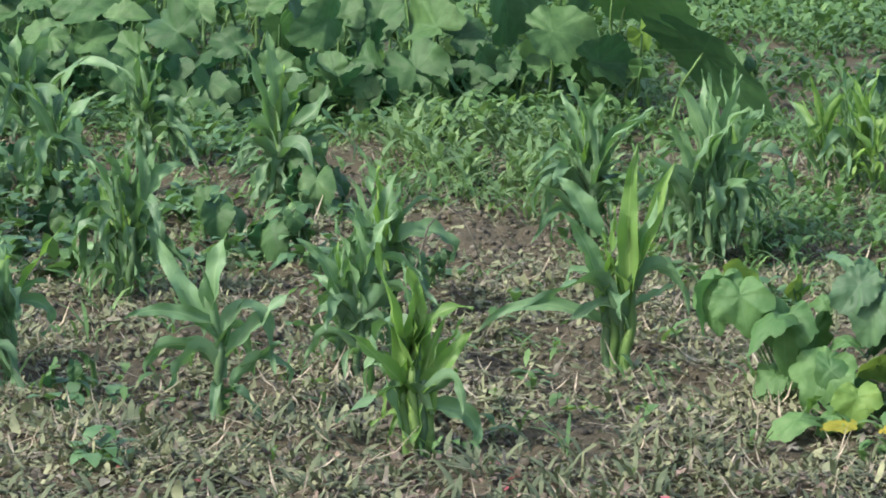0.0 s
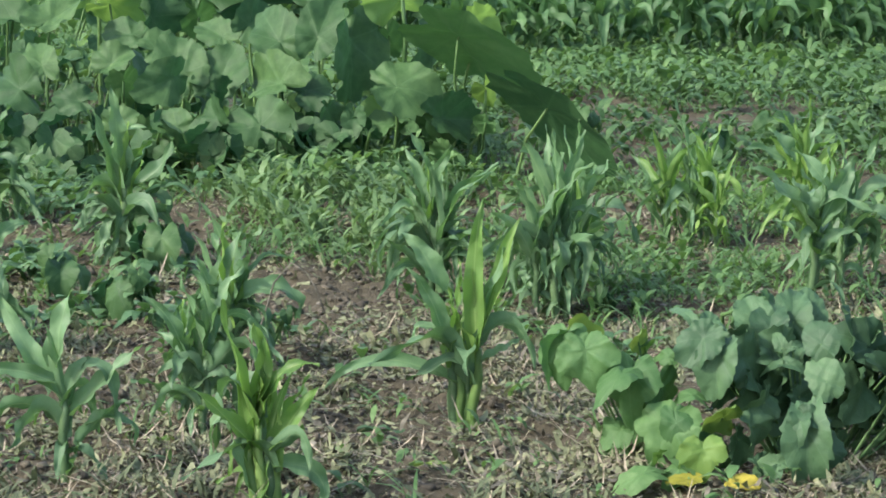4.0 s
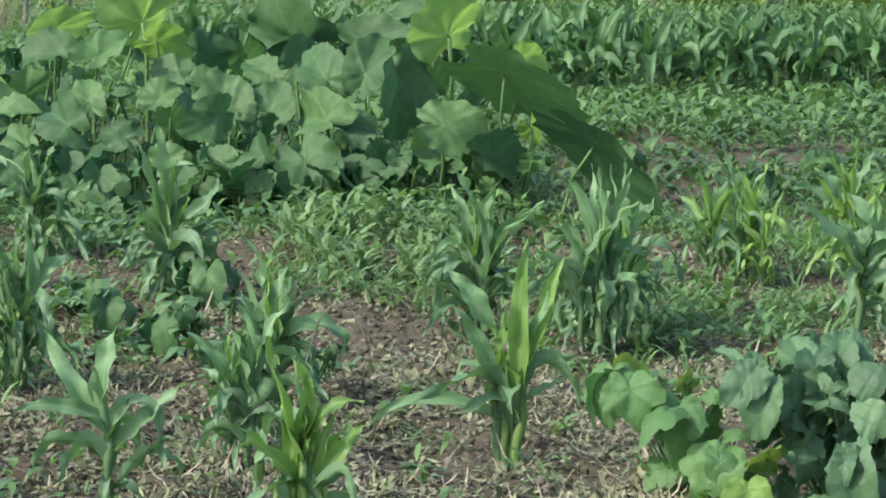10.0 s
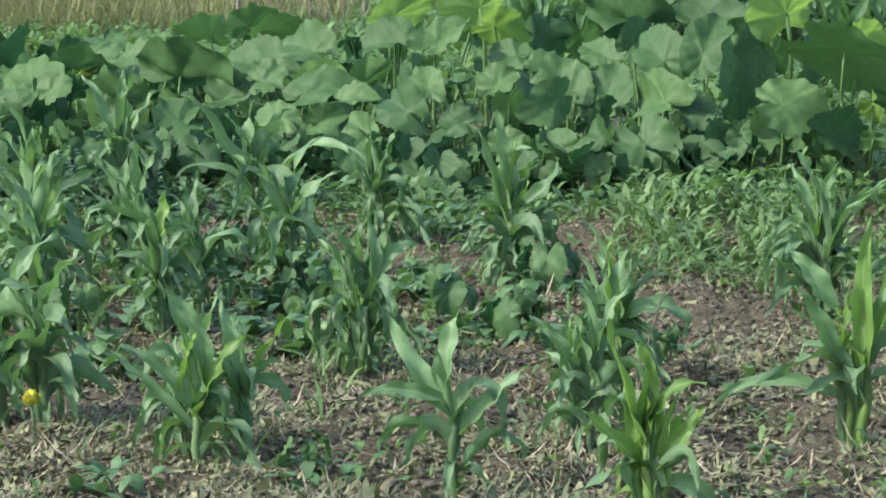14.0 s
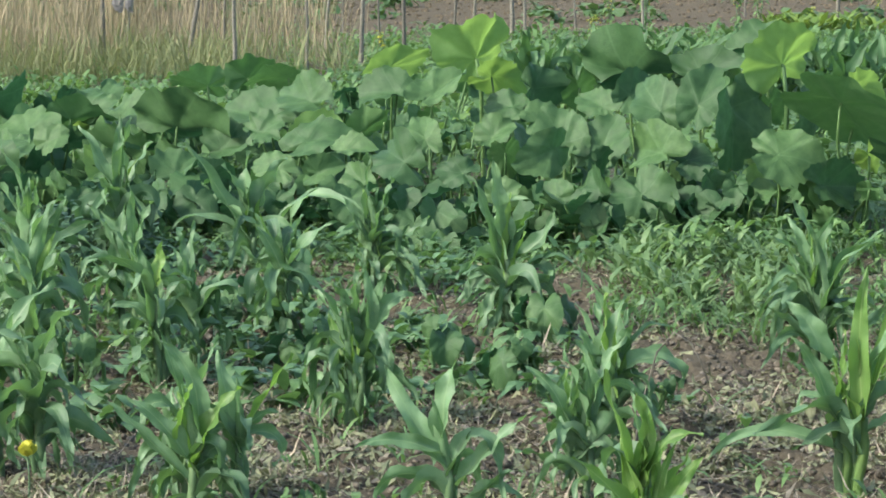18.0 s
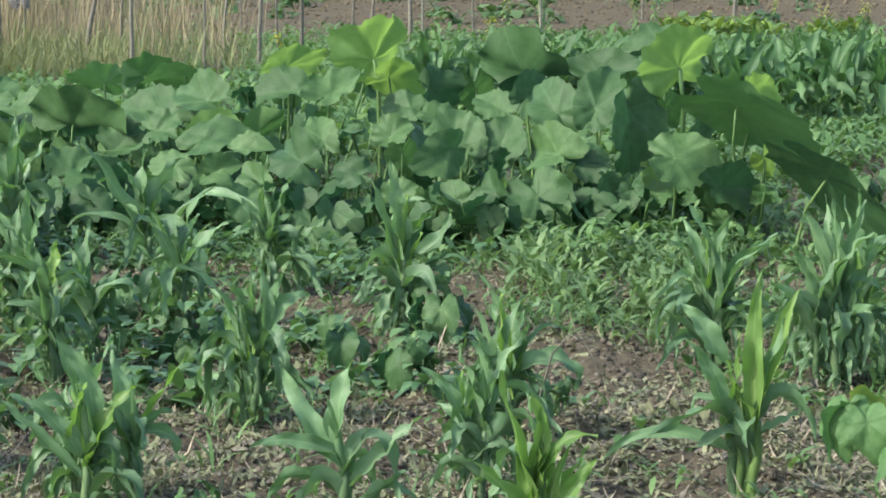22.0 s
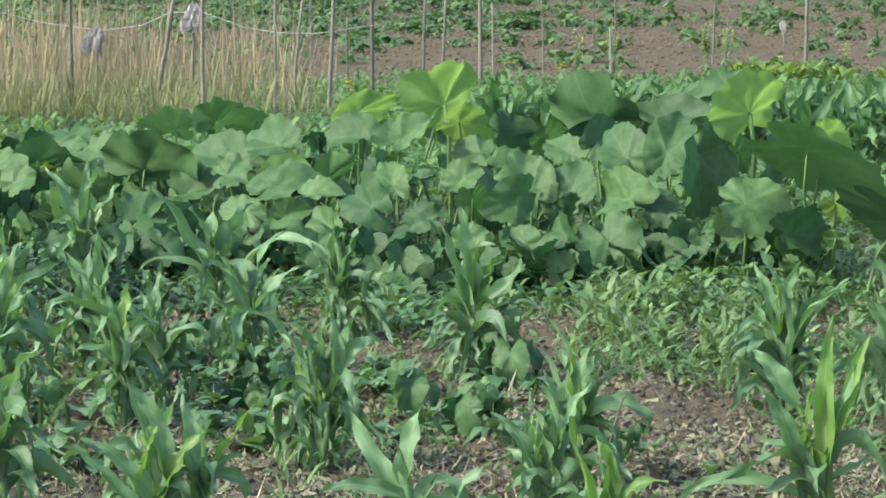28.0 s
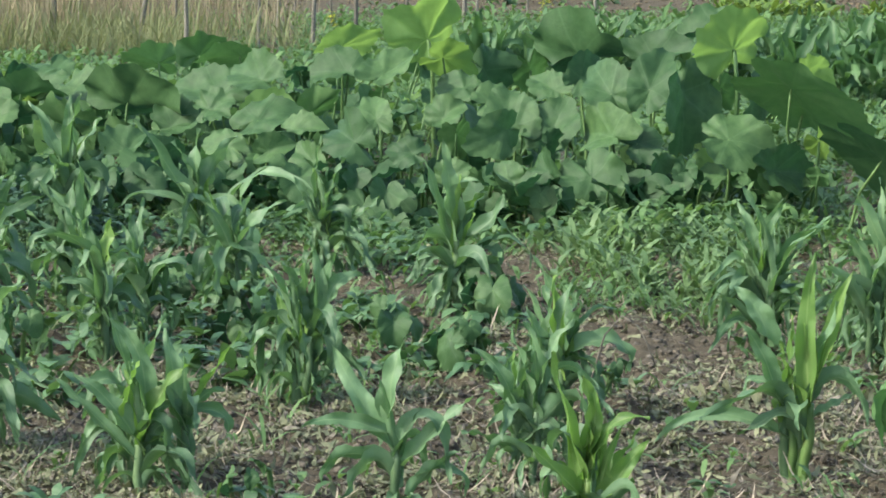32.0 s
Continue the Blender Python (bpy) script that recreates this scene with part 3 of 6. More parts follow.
maize_plant(-0.739, 7.310, 0.45, [
    (0.007, 0.120, 184, 0.254, 0.030, 28, 32, -54, -10),
    (0.007, 0.135, -18, 0.232, 0.032, 14, 40, 53, 5),
    (-0.044, 0.194, -27, 0.166, 0.016, 13, 20, 11, 14),
    (0.007, 0.194, 195, 0.282, 0.029, -8, 67, -70, -28),
    (-0.022, 0.106, 174, 0.291, 0.019, 41, 11, -51, 18),
    (0.007, 0.106, 179, 0.199, 0.019, 3, 2, 44, 12),
    (0.004, 0.120, -15, 0.120, 0.017, 38, 139, 11, -10)], 7, stalks=[(-0.007, 0.150), (0.007, 0.120)], bright=(1,2,))
maize_plant(-0.624, 7.353, 0.47, [
    (0.000, 0.200, 171, 0.275, 0.037, 13, -4, -53, -3),
    (0.007, 0.244, 6, 0.262, 0.018, 32, 1, -17, -10),
    (0.000, 0.214, 210, 0.135, 0.024, 13, 159, -44, 4),
    (0.015, 0.244, 23, 0.183, 0.021, 72, 185, 68, -11),
    (0.000, 0.185, 180, 0.137, 0.019, 26, -8, -37, -1),
    (0.004, 0.214, 13, 0.155, 0.021, 16, 91, -69, -8)], 9, stalks=[(0.000, 0.214)], bright=(1,))
maize_plant(-1.054, 9.316, 0.49, [
    (0.000, 0.122, 208, 0.360, 0.028, 10, -4, -67, -23),
    (0.000, 0.309, -2, 0.179, 0.030, 6, 4, 62, 11),
    (-0.009, 0.140, 179, 0.245, 0.024, 3, 129, -39, -21),
    (0.000, 0.234, 201, 0.349, 0.026, 11, 98, 49, 1),
    (0.009, 0.346, 2, 0.149, 0.020, 51, 144, 15, -2),
    (0.000, 0.178, 17, 0.163, 0.022, 23, 32, 12, -17)], 31, stalks=[(0.000, 0.272)], bright=(1,))
maize_plant(0.128, 10.444, 0.59, [
    (-0.021, 0.199, 171, 0.322, 0.032, 12, 8, -50, 12),
    (-0.010, 0.241, 169, 0.348, 0.041, 3, 6, -40, -28),
    (0.000, 0.262, 21, 0.177, 0.029, 21, 37, -49, -19),
    (0.010, 0.241, -21, 0.302, 0.018, -35, 153, 28, -7),
    (0.010, 0.115, -14, 0.181, 0.043, 78, -48, -44, 27),
    (0.031, 0.241, -6, 0.229, 0.034, 59, -54, 53, 0),
    (0.052, 0.199, 15, 0.300, 0.014, 55, 141, 23, -3),
    (-0.006, 0.115, 175, 0.122, 0.025, 51, 88, -15, -19)], 51, stalks=[(0.000, 0.241), (0.017, 0.157)], bright=(2,))
maize_plant(-0.989, 12.491, 0.55, [
    (0.000, 0.121, 189, 0.496, 0.043, 27, 9, -50, 2),
    (0.000, 0.196, 199, 0.277, 0.030, 13, 21, -18, -10),
    (0.005, 0.171, 28, 0.236, 0.033, 3, 41, 63, -4),
    (0.013, 0.196, 2, 0.320, 0.052, 10, 46, -52, -13),
    (-0.005, 0.095, 176, 0.390, 0.024, 30, 115, -17, -24),
    (0.100, 0.095, 1, 0.372, 0.022, 12, 83, 18, -3),
    (0.000, 0.221, 8, 0.283, 0.038, -7, 21, 49, -19)], 12, stalks=[(0.000, 0.171), (0.015, 0.146)], bright=(2,))
maize_plant(-0.402, 11.488, 0.55, [
    (-0.023, 0.254, -16, 0.302, 0.022, -4, 17, 10, -10),
    (0.000, 0.231, -14, 0.248, 0.032, 12, 15, 36, -12),
    (-0.023, 0.277, 156, 0.500, 0.027, 39, 163, -26, -21),
    (0.035, 0.208, -1, 0.216, 0.025, 71, -36, 6, 27),
    (0.000, 0.115, 194, 0.184, 0.027, 14, 27, 5, 9),
    (0.012, 0.139, -3, 0.147, 0.027, 41, 131, 20, 29),
    (-0.012, 0.208, 170, 0.223, 0.030, 22, 16, -55, 6)], 7, stalks=[(0.000, 0.208), (0.018, 0.185)])
maize_plant(-0.381, 8.662, 0.46, [
    (-0.017, 0.160, 138, 0.171, 0.024, 21, 1, -70, 16),
    (-0.026, 0.247, 188, 0.295, 0.019, 14, 64, -22, -13),
    (0.009, 0.230, 181, 0.146, 0.028, 5, 15, -46, 17),
    (0.052, 0.247, 169, 0.215, 0.024, -9, 30, -41, -25),
    (0.087, 0.265, 14, 0.174, 0.028, 7, 107, 44, 30),
    (0.017, 0.091, 1, 0.148, 0.026, 10, 12, 47, 9),
    (-0.026, 0.056, 192, 0.128, 0.021, 7, 13, -22, -6),
    (0.052, 0.073, -25, 0.182, 0.023, 14, -4, 38, 29),
    (0.087, 0.195, 3, 0.165, 0.021, 41, 79, 11, -4),
    (0.038, 0.038, -9, 0.113, 0.019, 36, 145, 6, -7)], 90, stalks=[(0.000, 0.160), (-0.021, 0.125), (0.035, 0.178), (0.017, 0.091)], bright=(0,5,))
maize_plant(3.119, 12.185, 0.43, [
    (0.000, 0.152, 192, 0.240, 0.050, 23, 24, -55, -25),
    (0.024, 0.152, -8, 0.297, 0.037, 18, 11, 35, 3),
    (-0.012, 0.152, 185, 0.274, 0.037, 43, 59, -45, 1),
    (0.005, 0.054, 21, 0.154, 0.032, 2, 17, 43, 30),
    (0.012, 0.103, -11, 0.190, 0.032, 48, 111, 65, 10)], 16, stalks=[(0.000, 0.152)], bright=(3,))
maize_plant(2.465, 9.352, 0.46, [
    (0.000, 0.154, 188, 0.179, 0.041, 22, 5, -53, -8),
    (0.019, 0.248, 21, 0.246, 0.043, 31, -6, 61, 2),
    (-0.019, 0.229, 194, 0.302, 0.041, 29, 42, -35, -28),
    (0.000, 0.248, 183, 0.171, 0.035, 20, 19, -64, 18),
    (0.009, 0.154, -10, 0.156, 0.026, 33, 68, 57, 4),
    (0.004, 0.192, -10, 0.246, 0.030, 6, 0, 37, -15)], 78, stalks=[(0.000, 0.229), (0.011, 0.192)], bright=(0,))

maize_hill(-1.5, 9.6, (0.40, 0.36, 0.34), 51)
maize_hill(-1.28, 10.6, (0.38, 0.34, 0.3), 52)
maize_hill(-1.62, 10.15, (0.42, 0.36), 53)
maize_hill(-0.72, 10.7, (0.36, 0.3, 0.33), 54)
maize_hill(0.30, 7.5, (0.34, 0.30), 4)
maize_hill(-0.78, 7.47, (0.34, 0.3), 11)
maize_hill(-0.97, 9.75, (0.34, 0.28, 0.3), 16)
maize_hill(-1.23, 7.863, (0.40, 0.34), 17)
maize_hill(-1.38, 8.05, (0.46, 0.4, 0.36), 18, 0.07)
maize_hill(-1.57, 12.612, (0.44, 0.4, 0.34), 25)
maize_hill(-1.75, 11.2, (0.42, 0.38, 0.36), 26)
maize_hill(2.40, 11.1, (0.36, 0.32, 0.32, 0.30), 31, 0.13, width=0.022, droop=0.35)
maize_hill(2.46, 11.0, (0.33, 0.30, 0.27), 32, 0.13, width=0.022, material=MAIZE_BRIGHT, droop=0.35)
maize_hill(-0.37, 8.70, (0.33, 0.29), 71)
maize_hill(0.43, 8.33, (0.36, 0.31), 72)
maize_hill(0.14, 10.50, (0.32, 0.27), 74)
maize_hill(-0.39, 11.52, (0.33, 0.29), 75)
maize_hill(-1.04, 9.36, (0.28, 0.24), 77)
maize_hill(0.44, 6.68, (0.26, 0.24), 78, material=MAIZE_BRIGHT, droop=0.2)
maize_hill(1.55, 9.27, (0.41, 0.37, 0.39, 0.35, 0.33, 0.31), 76, 0.065, width=0.026, droop=0.4)
maize_hill(1.68, 9.62, (0.40, 0.36, 0.33), 29, 0.06, width=0.026, droop=0.4)
maize_hill(1.20, 9.76, (0.40, 0.37, 0.34, 0.31), 73, 0.06, width=0.026, droop=0.45)
maize_hill(2.66, 9.75, (0.40, 0.34), 42)
maize_hill(2.85, 10.9, (0.36, 0.33), 43, width=0.024, material=MAIZE_BRIGHT, droop=0.4)


# ---- tall maize rows behind ----
tall = [maize_plant(0.2, 40 + i, 0.66, None, 60 + i, 30 * i, 8, label="tall dark green maize plant in a dense row", material=MAIZE_FAR, width=0.038, group="dense maize rows", detail=9, bare=0.25) for i in range(5)]
for row in range(5):
    for i in range(36):
        x, y = 0.4 + 0.2 * i + RNG.uniform(-0.06, 0.06), 19.9 + 0.6 * row + RNG.uniform(-0.1, 0.1)
        if row < 2 and x < 2.5:
            continue
        copy_thing(tall[int(RNG.integers(5))], pose(x, y, -0.01, 0, 0, RNG.uniform(0, 360)) @ Matrix.Scale(RNG.uniform(0.76, 1.03), 4))
for o in tall:
    for ch in list(o.children):
        bpy.data.objects.remove(ch)
    bpy.data.objects.remove(o)


# ---- squash bed ----
class Squash:
    """One squash plant: a base that carries its leaves on long stalks."""

    def __init__(self, x, y, label="sprawling squash plant with broad grey-green leaves on tall stalks"):
        self.base = Vector((x, y, 0))
        self.ob = thing("squash_plant", pose(x, y, gz(x, y)), label, "squash plant", "squash plants in the bed")

    def leaf(self, at, radius, normal, tip, seed, material=None, label="", **kw):
        r = np.random.default_rng(seed + 5000)
        kw = {**dict(fold=r.uniform(0.25, 0.75), cup=r.uniform(-0.02, 0.2), ruffle=r.uniform(0.12, 0.2), pleat=0.018, sinus=r.uniform(0.45, 0.75), lobe_depth=0.05, teeth=0.062), **kw}
        v, f, uv = round_leaf(radius, seed=seed, **kw)
        m = Matrix.Translation(Vector(at) - self.base) @ frame_of(normal, tip)
        me = mesh_of("leaf", v, f, material or SQUASH, uv)
        me.transform(m)
        leaf = part("leaf", me, self.ob, label)
        top = Vector(at) - self.base
        foot = Vector((top.x * 0.88 + 0.05 * math.sin(seed), top.y * 0.9 + 0.10 + 0.05 * math.cos(seed * 2), -0.02))
        down = -Vector(normal).normalized() * 0.05 * radius / 0.2
        mid = (top + foot) / 2 + Vector((0.02 * math.sin(seed * 3), 0.02, 0.03))
        v, f = tube([foot, (foot + mid) / 2, mid, (mid + top) / 2 + down * 0.7, top + down * 0.25, top], [q * (1.7 if material is SQUASH_SUNLIT and radius > 0.2 else 1.0) for q in (0.009, 0.008, 0.0075, 0.007, 0.006, 0.004)], 7)
        part("leaf_stalk", mesh_of("leaf_stalk", v, f, SQUASH_STEM), leaf, "slim green leaf stalk")
        return leaf


# large leaves that stand out
bases = []
p = Squash(1.32, 13.5)
bases.append(p)
p.leaf((1.099, 13.577, 0.616), 0.138, (-0.15, -0.82, 0.55), (0.36, 0.47, 0.80), 377, length=1.63, fold=0.4, teeth=0.045)
p.leaf((1.486, 13.475, 0.812), 0.208, (-0.42, 0.78, 0.46), (0.03, -0.50, 0.87), 321, length=1.12, pleat=0.09, teeth=0.06, fold=0.5, material=SQUASH_SUNLIT, label="pleated leaf coloured yellow-green as if the sun shines through")
p.leaf((1.452, 13.680, 0.613), 0.085, (-0.20, 0.75, 0.62), (0.26, 0.66, -0.71), 322, length=1.60, material=SQUASH_BACKLIT)
p.leaf((1.745, 13.295, 0.637), 0.325, (0.36, 0.48, 0.80), (0.90, 0.06, -0.44), 323, length=1.28, fold=0.05, cup=0.12, ruffle=0.04, material=SQUASH_BACKLIT)
p.leaf((2.095, 12.80, 0.345), 0.265, (0.56, 0.42, 0.71), (0.74, 0.1, -0.70), 324, length=1.85, fold=0.05, cup=0.12, ruffle=0.04)
p.leaf((1.836, 13.468, 0.703), 0.115, (-0.45, 0.60, 0.66), (0.60, 0.75, -0.27), 325, length=1.70, material=SQUASH_SUNLIT, label="pleated leaf coloured yellow-green as if the sun shines through")
p.leaf((1.249, 13.507, 0.607), 0.227, (0.76, -0.63, 0.12), (0.07, -0.11, -0.99), 326, length=1.29)
p.leaf((1.431, 13.100, 0.416), 0.168, (0.12, -0.76, 0.64), (0.98, 0.01, -0.17), 327, length=1.30, fold=0.15)
p.leaf((1.643, 13.066, 0.272), 0.135, (0.66, -0.68, 0.30), (0.74, 0.67, -0.10), 328, length=1.70)
p.leaf((1.853, 13.131, 0.402), 0.073, (-0.35, 0.70, 0.62), (0.33, 0.71, -0.62), 329, length=1.70, material=SQUASH_SUNLIT, label="pleated leaf coloured yellow-green as if the sun shines through")
p.leaf((1.657, 13.725, 0.612), 0.128, (0.76, -0.63, 0.12), (-0.40, -0.61, -0.69), 341, length=1.45)
p.leaf((1.227, 13.948, 0.626), 0.151, (0.32, 0.52, 0.79), (0.26, -0.85, 0.45), 342, length=1.70, material=SQUASH_BACKLIT)
p.leaf((1.226, 13.065, 0.281), 0.068, (0.10, -0.81, 0.58), (-0.14, -0.59, -0.79), 346, length=1.65)
p.leaf((1.105, 13.100, 0.314), 0.103, (0.76, -0.63, 0.12), (0.17, 0.02, -0.98), 347, length=0.79)
p.leaf((1.534, 14.384, 0.832), 0.155, (-0.10, -0.50, 0.86), (-0.94, 0.33, 0.08), 349, length=1.45)
p.leaf((1.168, 14.233, 0.724), 0.149, (-0.64, -0.58, 0.50), (0.75, -0.60, 0.27), 350, length=1.70)
p = Squash(0.75, 13.4)
bases.append(p)
p.leaf((0.447, 13.529, 0.459), 0.144, (-0.05, -0.86, 0.50), (-0.44, 0.47, 0.76), 313, length=1.42, fold=0.3, teeth=0.05, ruffle=0.12)
p.leaf((0.619, 13.487, 0.421), 0.157, (-0.36, -0.78, 0.50), (0.44, 0.33, 0.83), 376, length=1.17, fold=0.5, teeth=0.05, ruffle=0.14)
p.leaf((0.387, 13.379, 0.440), 0.123, (0.66, -0.74, 0.14), (-0.70, -0.67, -0.25), 314, length=1.61)
p.leaf((0.802, 14.177, 0.643), 0.109, (0.38, -0.82, 0.42), (0.63, 0.56, 0.53), 315, length=1.70)
p.leaf((0.918, 13.672, 0.598), 0.146, (-0.30, -0.81, 0.51), (-0.40, 0.59, 0.70), 316, length=1.49, fold=0.4, teeth=0.045)
p.leaf((0.893, 13.256, 0.429), 0.142, (-0.62, -0.49, 0.62), (-0.56, 0.82, 0.10), 317, length=1.70)
p.leaf((1.015, 13.247, 0.394), 0.130, (-0.10, -0.70, 0.70), (0.96, 0.12, 0.26), 318, length=0.96)
p.leaf((0.785, 12.976, 0.257), 0.168, (-0.22, -0.85, 0.47), (0.40, -0.52, -0.75), 319, length=1.36, fold=0.2, teeth=0.05)
p.leaf((0.593, 13.076, 0.277), 0.100, (-0.76, -0.58, 0.29), (-0.34, 0.74, 0.59), 334, length=1.45)
p.leaf((0.401, 12.985, 0.253), 0.090, (-0.20, -0.80, 0.56), (-0.75, 0.49, 0.44), 335, length=1.50)
p.leaf((0.129, 13.053, 0.247), 0.104, (-0.51, -0.74, 0.44), (0.76, -0.15, 0.64), 336, length=0.95)
p.leaf((0.594, 13.342, 0.381), 0.103, (0.76, -0.63, 0.12), (0.46, 0.40, -0.79), 348, length=0.91)
p = Squash(0.1, 13.8)
bases.append(p)
p.leaf((-0.323, 13.665, 0.362), 0.138, (-0.50, -0.73, 0.47), (-0.64, 0.68, 0.37), 305, length=1.70)
p.leaf((0.219, 14.582, 0.558), 0.117, (-0.16, -0.66, 0.73), (-0.80, 0.52, 0.29), 311, length=1.37)
p.leaf((0.107, 13.996, 0.450), 0.126, (-0.41, -0.66, 0.63), (0.76, 0.14, 0.64), 312, length=0.96)
p.leaf((0.168, 13.779, 0.389), 0.096, (-0.10, 0.75, 0.65), (0.07, 0.66, -0.75), 333, length=1.54, material=SQUASH_BACKLIT)
p.leaf((-0.039, 13.294, 0.337), 0.093, (-0.10, -0.82, 0.56), (-0.96, 0.23, 0.17), 337, length=1.32)
p.leaf((0.343, 14.286, 0.511), 0.122, (0.05, -0.66, 0.75), (0.85, 0.42, 0.31), 339, length=1.28)
p.leaf((0.678, 14.476, 0.560), 0.103, (-0.30, -0.70, 0.65), (-0.66, 0.64, 0.38), 340, length=1.63)
p.leaf((-0.518, 13.381, 0.288), 0.079, (-0.36, -0.77, 0.53), (-0.49, 0.64, 0.59), 345, length=1.70)
p = Squash(0.35, 15.4)
bases.append(p)
p.leaf((0.032, 15.432, 0.786), 0.252, (-0.34, 0.80, 0.50), (-0.06, -0.55, 0.84), 308, length=1.05, pleat=0.11, teeth=0.06, fold=0.5, material=SQUASH_SUNLIT, label="pleated leaf coloured yellow-green as if the sun shines through")
p.leaf((0.114, 15.273, 0.695), 0.130, (-0.30, 0.70, 0.64), (0.81, 0.55, -0.22), 309, length=1.70, pleat=0.06, material=SQUASH_SUNLIT, label="pleated leaf coloured yellow-green as if the sun shines through")
p.leaf((0.323, 14.684, 0.667), 0.195, (0.76, -0.63, 0.12), (0.46, 0.40, -0.79), 310, length=0.93)
p.leaf((0.840, 14.863, 0.733), 0.265, (0.32, 0.52, 0.79), (0.77, -0.63, 0.11), 320, length=1.70, teeth=0.05)
p.leaf((0.574, 14.871, 0.653), 0.107, (-0.25, 0.68, 0.69), (0.12, 0.73, -0.67), 332, length=1.70, material=SQUASH_BACKLIT)
p = Squash(-0.75, 14.4)
bases.append(p)
p.leaf((-0.847, 14.964, 0.613), 0.147, (-0.40, -0.62, 0.68), (-0.72, 0.67, 0.19), 301, length=1.66)
p.leaf((-0.828, 14.199, 0.458), 0.147, (-0.30, -0.55, 0.78), (0.93, 0.03, 0.37), 302, length=1.60)
p.leaf((-0.627, 14.011, 0.431), 0.108, (-0.28, -0.42, 0.86), (0.93, -0.35, 0.13), 303, length=1.33)
p.leaf((-1.082, 14.404, 0.500), 0.134, (-0.35, -0.61, 0.71), (0.93, -0.15, 0.34), 304, length=0.96)
p.leaf((-0.189, 14.576, 0.671), 0.139, (-0.20, -0.50, 0.84), (0.74, 0.49, 0.46), 307, length=1.57)
p.leaf((-0.831, 14.591, 0.427), 0.134, (-0.25, 0.75, 0.61), (0.97, 0.19, 0.17), 379, length=1.70, pleat=0.08, material=SQUASH_SUNLIT, label="pleated leaf coloured yellow-green as if the sun shines through")
p.leaf((-0.577, 14.913, 0.451), 0.117, (-0.25, 0.68, 0.69), (0.72, -0.35, 0.60), 331, length=1.45, material=SQUASH_BACKLIT)
p.leaf((-0.231, 14.274, 0.465), 0.100, (-0.10, -0.72, 0.68), (-0.25, 0.68, 0.69), 338, length=1.70)
p.leaf((-0.746, 13.702, 0.349), 0.084, (-0.21, -0.90, 0.38), (0.94, -0.08, 0.34), 343, length=1.47)
p.leaf((-0.943, 13.782, 0.366), 0.100, (-0.20, -0.70, 0.68), (-0.81, 0.51, 0.29), 344, length=1.58)
p.leaf((-1.499, 14.283, 0.299), 0.153, (-0.20, -0.50, 0.84), (0.78, 0.44, 0.45), 366, length=1.12)
p.leaf((-1.296, 14.704, 0.386), 0.150, (-0.20, -0.61, 0.77), (0.98, -0.11, 0.17), 367, length=1.25)
p.leaf((-1.544, 13.871, 0.219), 0.090, (-0.60, -0.48, 0.64), (-0.43, 0.87, 0.25), 368, length=1.70)
p.leaf((-1.300, 14.173, 0.292), 0.105, (0.76, -0.63, 0.12), (0.63, 0.69, -0.36), 369, length=1.70)
p.leaf((-0.953, 13.982, 0.254), 0.085, (-0.25, -0.66, 0.70), (-0.76, 0.58, 0.28), 375, length=1.65)
p = Squash(-0.8, 15.8)
bases.append(p)
p.leaf((-0.395, 15.185, 0.575), 0.156, (-0.10, -0.50, 0.86), (-0.94, 0.33, 0.08), 306, length=1.31)
p.leaf((-1.002, 15.608, 0.640), 0.133, (0.00, 0.63, 0.77), (-0.98, -0.17, 0.14), 330, length=1.69, material=SQUASH_BACKLIT)
p.leaf((-0.439, 15.403, 0.696), 0.147, (-0.30, 0.72, 0.62), (0.86, -0.07, 0.50), 378, length=1.54, pleat=0.08, material=SQUASH_SUNLIT, label="pleated leaf coloured yellow-green as if the sun shines through")
p.leaf((-1.244, 15.810, 0.632), 0.150, (-0.31, 0.71, 0.63), (0.74, -0.23, 0.62), 380, length=1.31, pleat=0.08, material=SQUASH_BACKLIT)
p.leaf((-1.481, 15.919, 0.584), 0.127, (-0.20, 0.71, 0.67), (-0.90, -0.41, 0.16), 381, length=1.66, pleat=0.08, material=SQUASH_BACKLIT)
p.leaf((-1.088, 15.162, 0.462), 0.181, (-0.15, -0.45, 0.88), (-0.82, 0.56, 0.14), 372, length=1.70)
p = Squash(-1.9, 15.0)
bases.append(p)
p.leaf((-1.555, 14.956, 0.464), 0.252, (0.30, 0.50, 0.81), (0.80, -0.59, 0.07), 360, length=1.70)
p.leaf((-1.846, 15.183, 0.340), 0.207, (0.32, 0.52, 0.79), (-0.93, 0.32, 0.16), 361, length=1.15, material=SQUASH_BACKLIT)
p.leaf((-2.239, 14.769, 0.309), 0.162, (0.76, -0.63, 0.12), (0.40, 0.61, 0.69), 363, length=1.43)
p.leaf((-2.419, 14.573, 0.283), 0.127, (-0.38, -0.78, 0.49), (-0.14, 0.58, 0.80), 364, length=1.70)
p.leaf((-1.928, 14.410, 0.285), 0.148, (-0.54, -0.67, 0.51), (0.82, -0.31, 0.48), 365, length=0.99)
p.leaf((-2.277, 13.969, 0.219), 0.122, (0.76, -0.63, 0.12), (0.63, 0.69, -0.36), 370, length=1.70)
p.leaf((-2.033, 13.969, 0.218), 0.097, (-0.80, -0.52, 0.29), (-0.46, 0.85, 0.26), 371, length=1.70)
p = Squash(-2.6, 15.9)
bases.append(p)
p.leaf((-2.214, 15.603, 0.467), 0.153, (-0.10, 0.66, 0.74), (0.98, -0.05, 0.17), 362, length=1.65, material=SQUASH_BACKLIT)
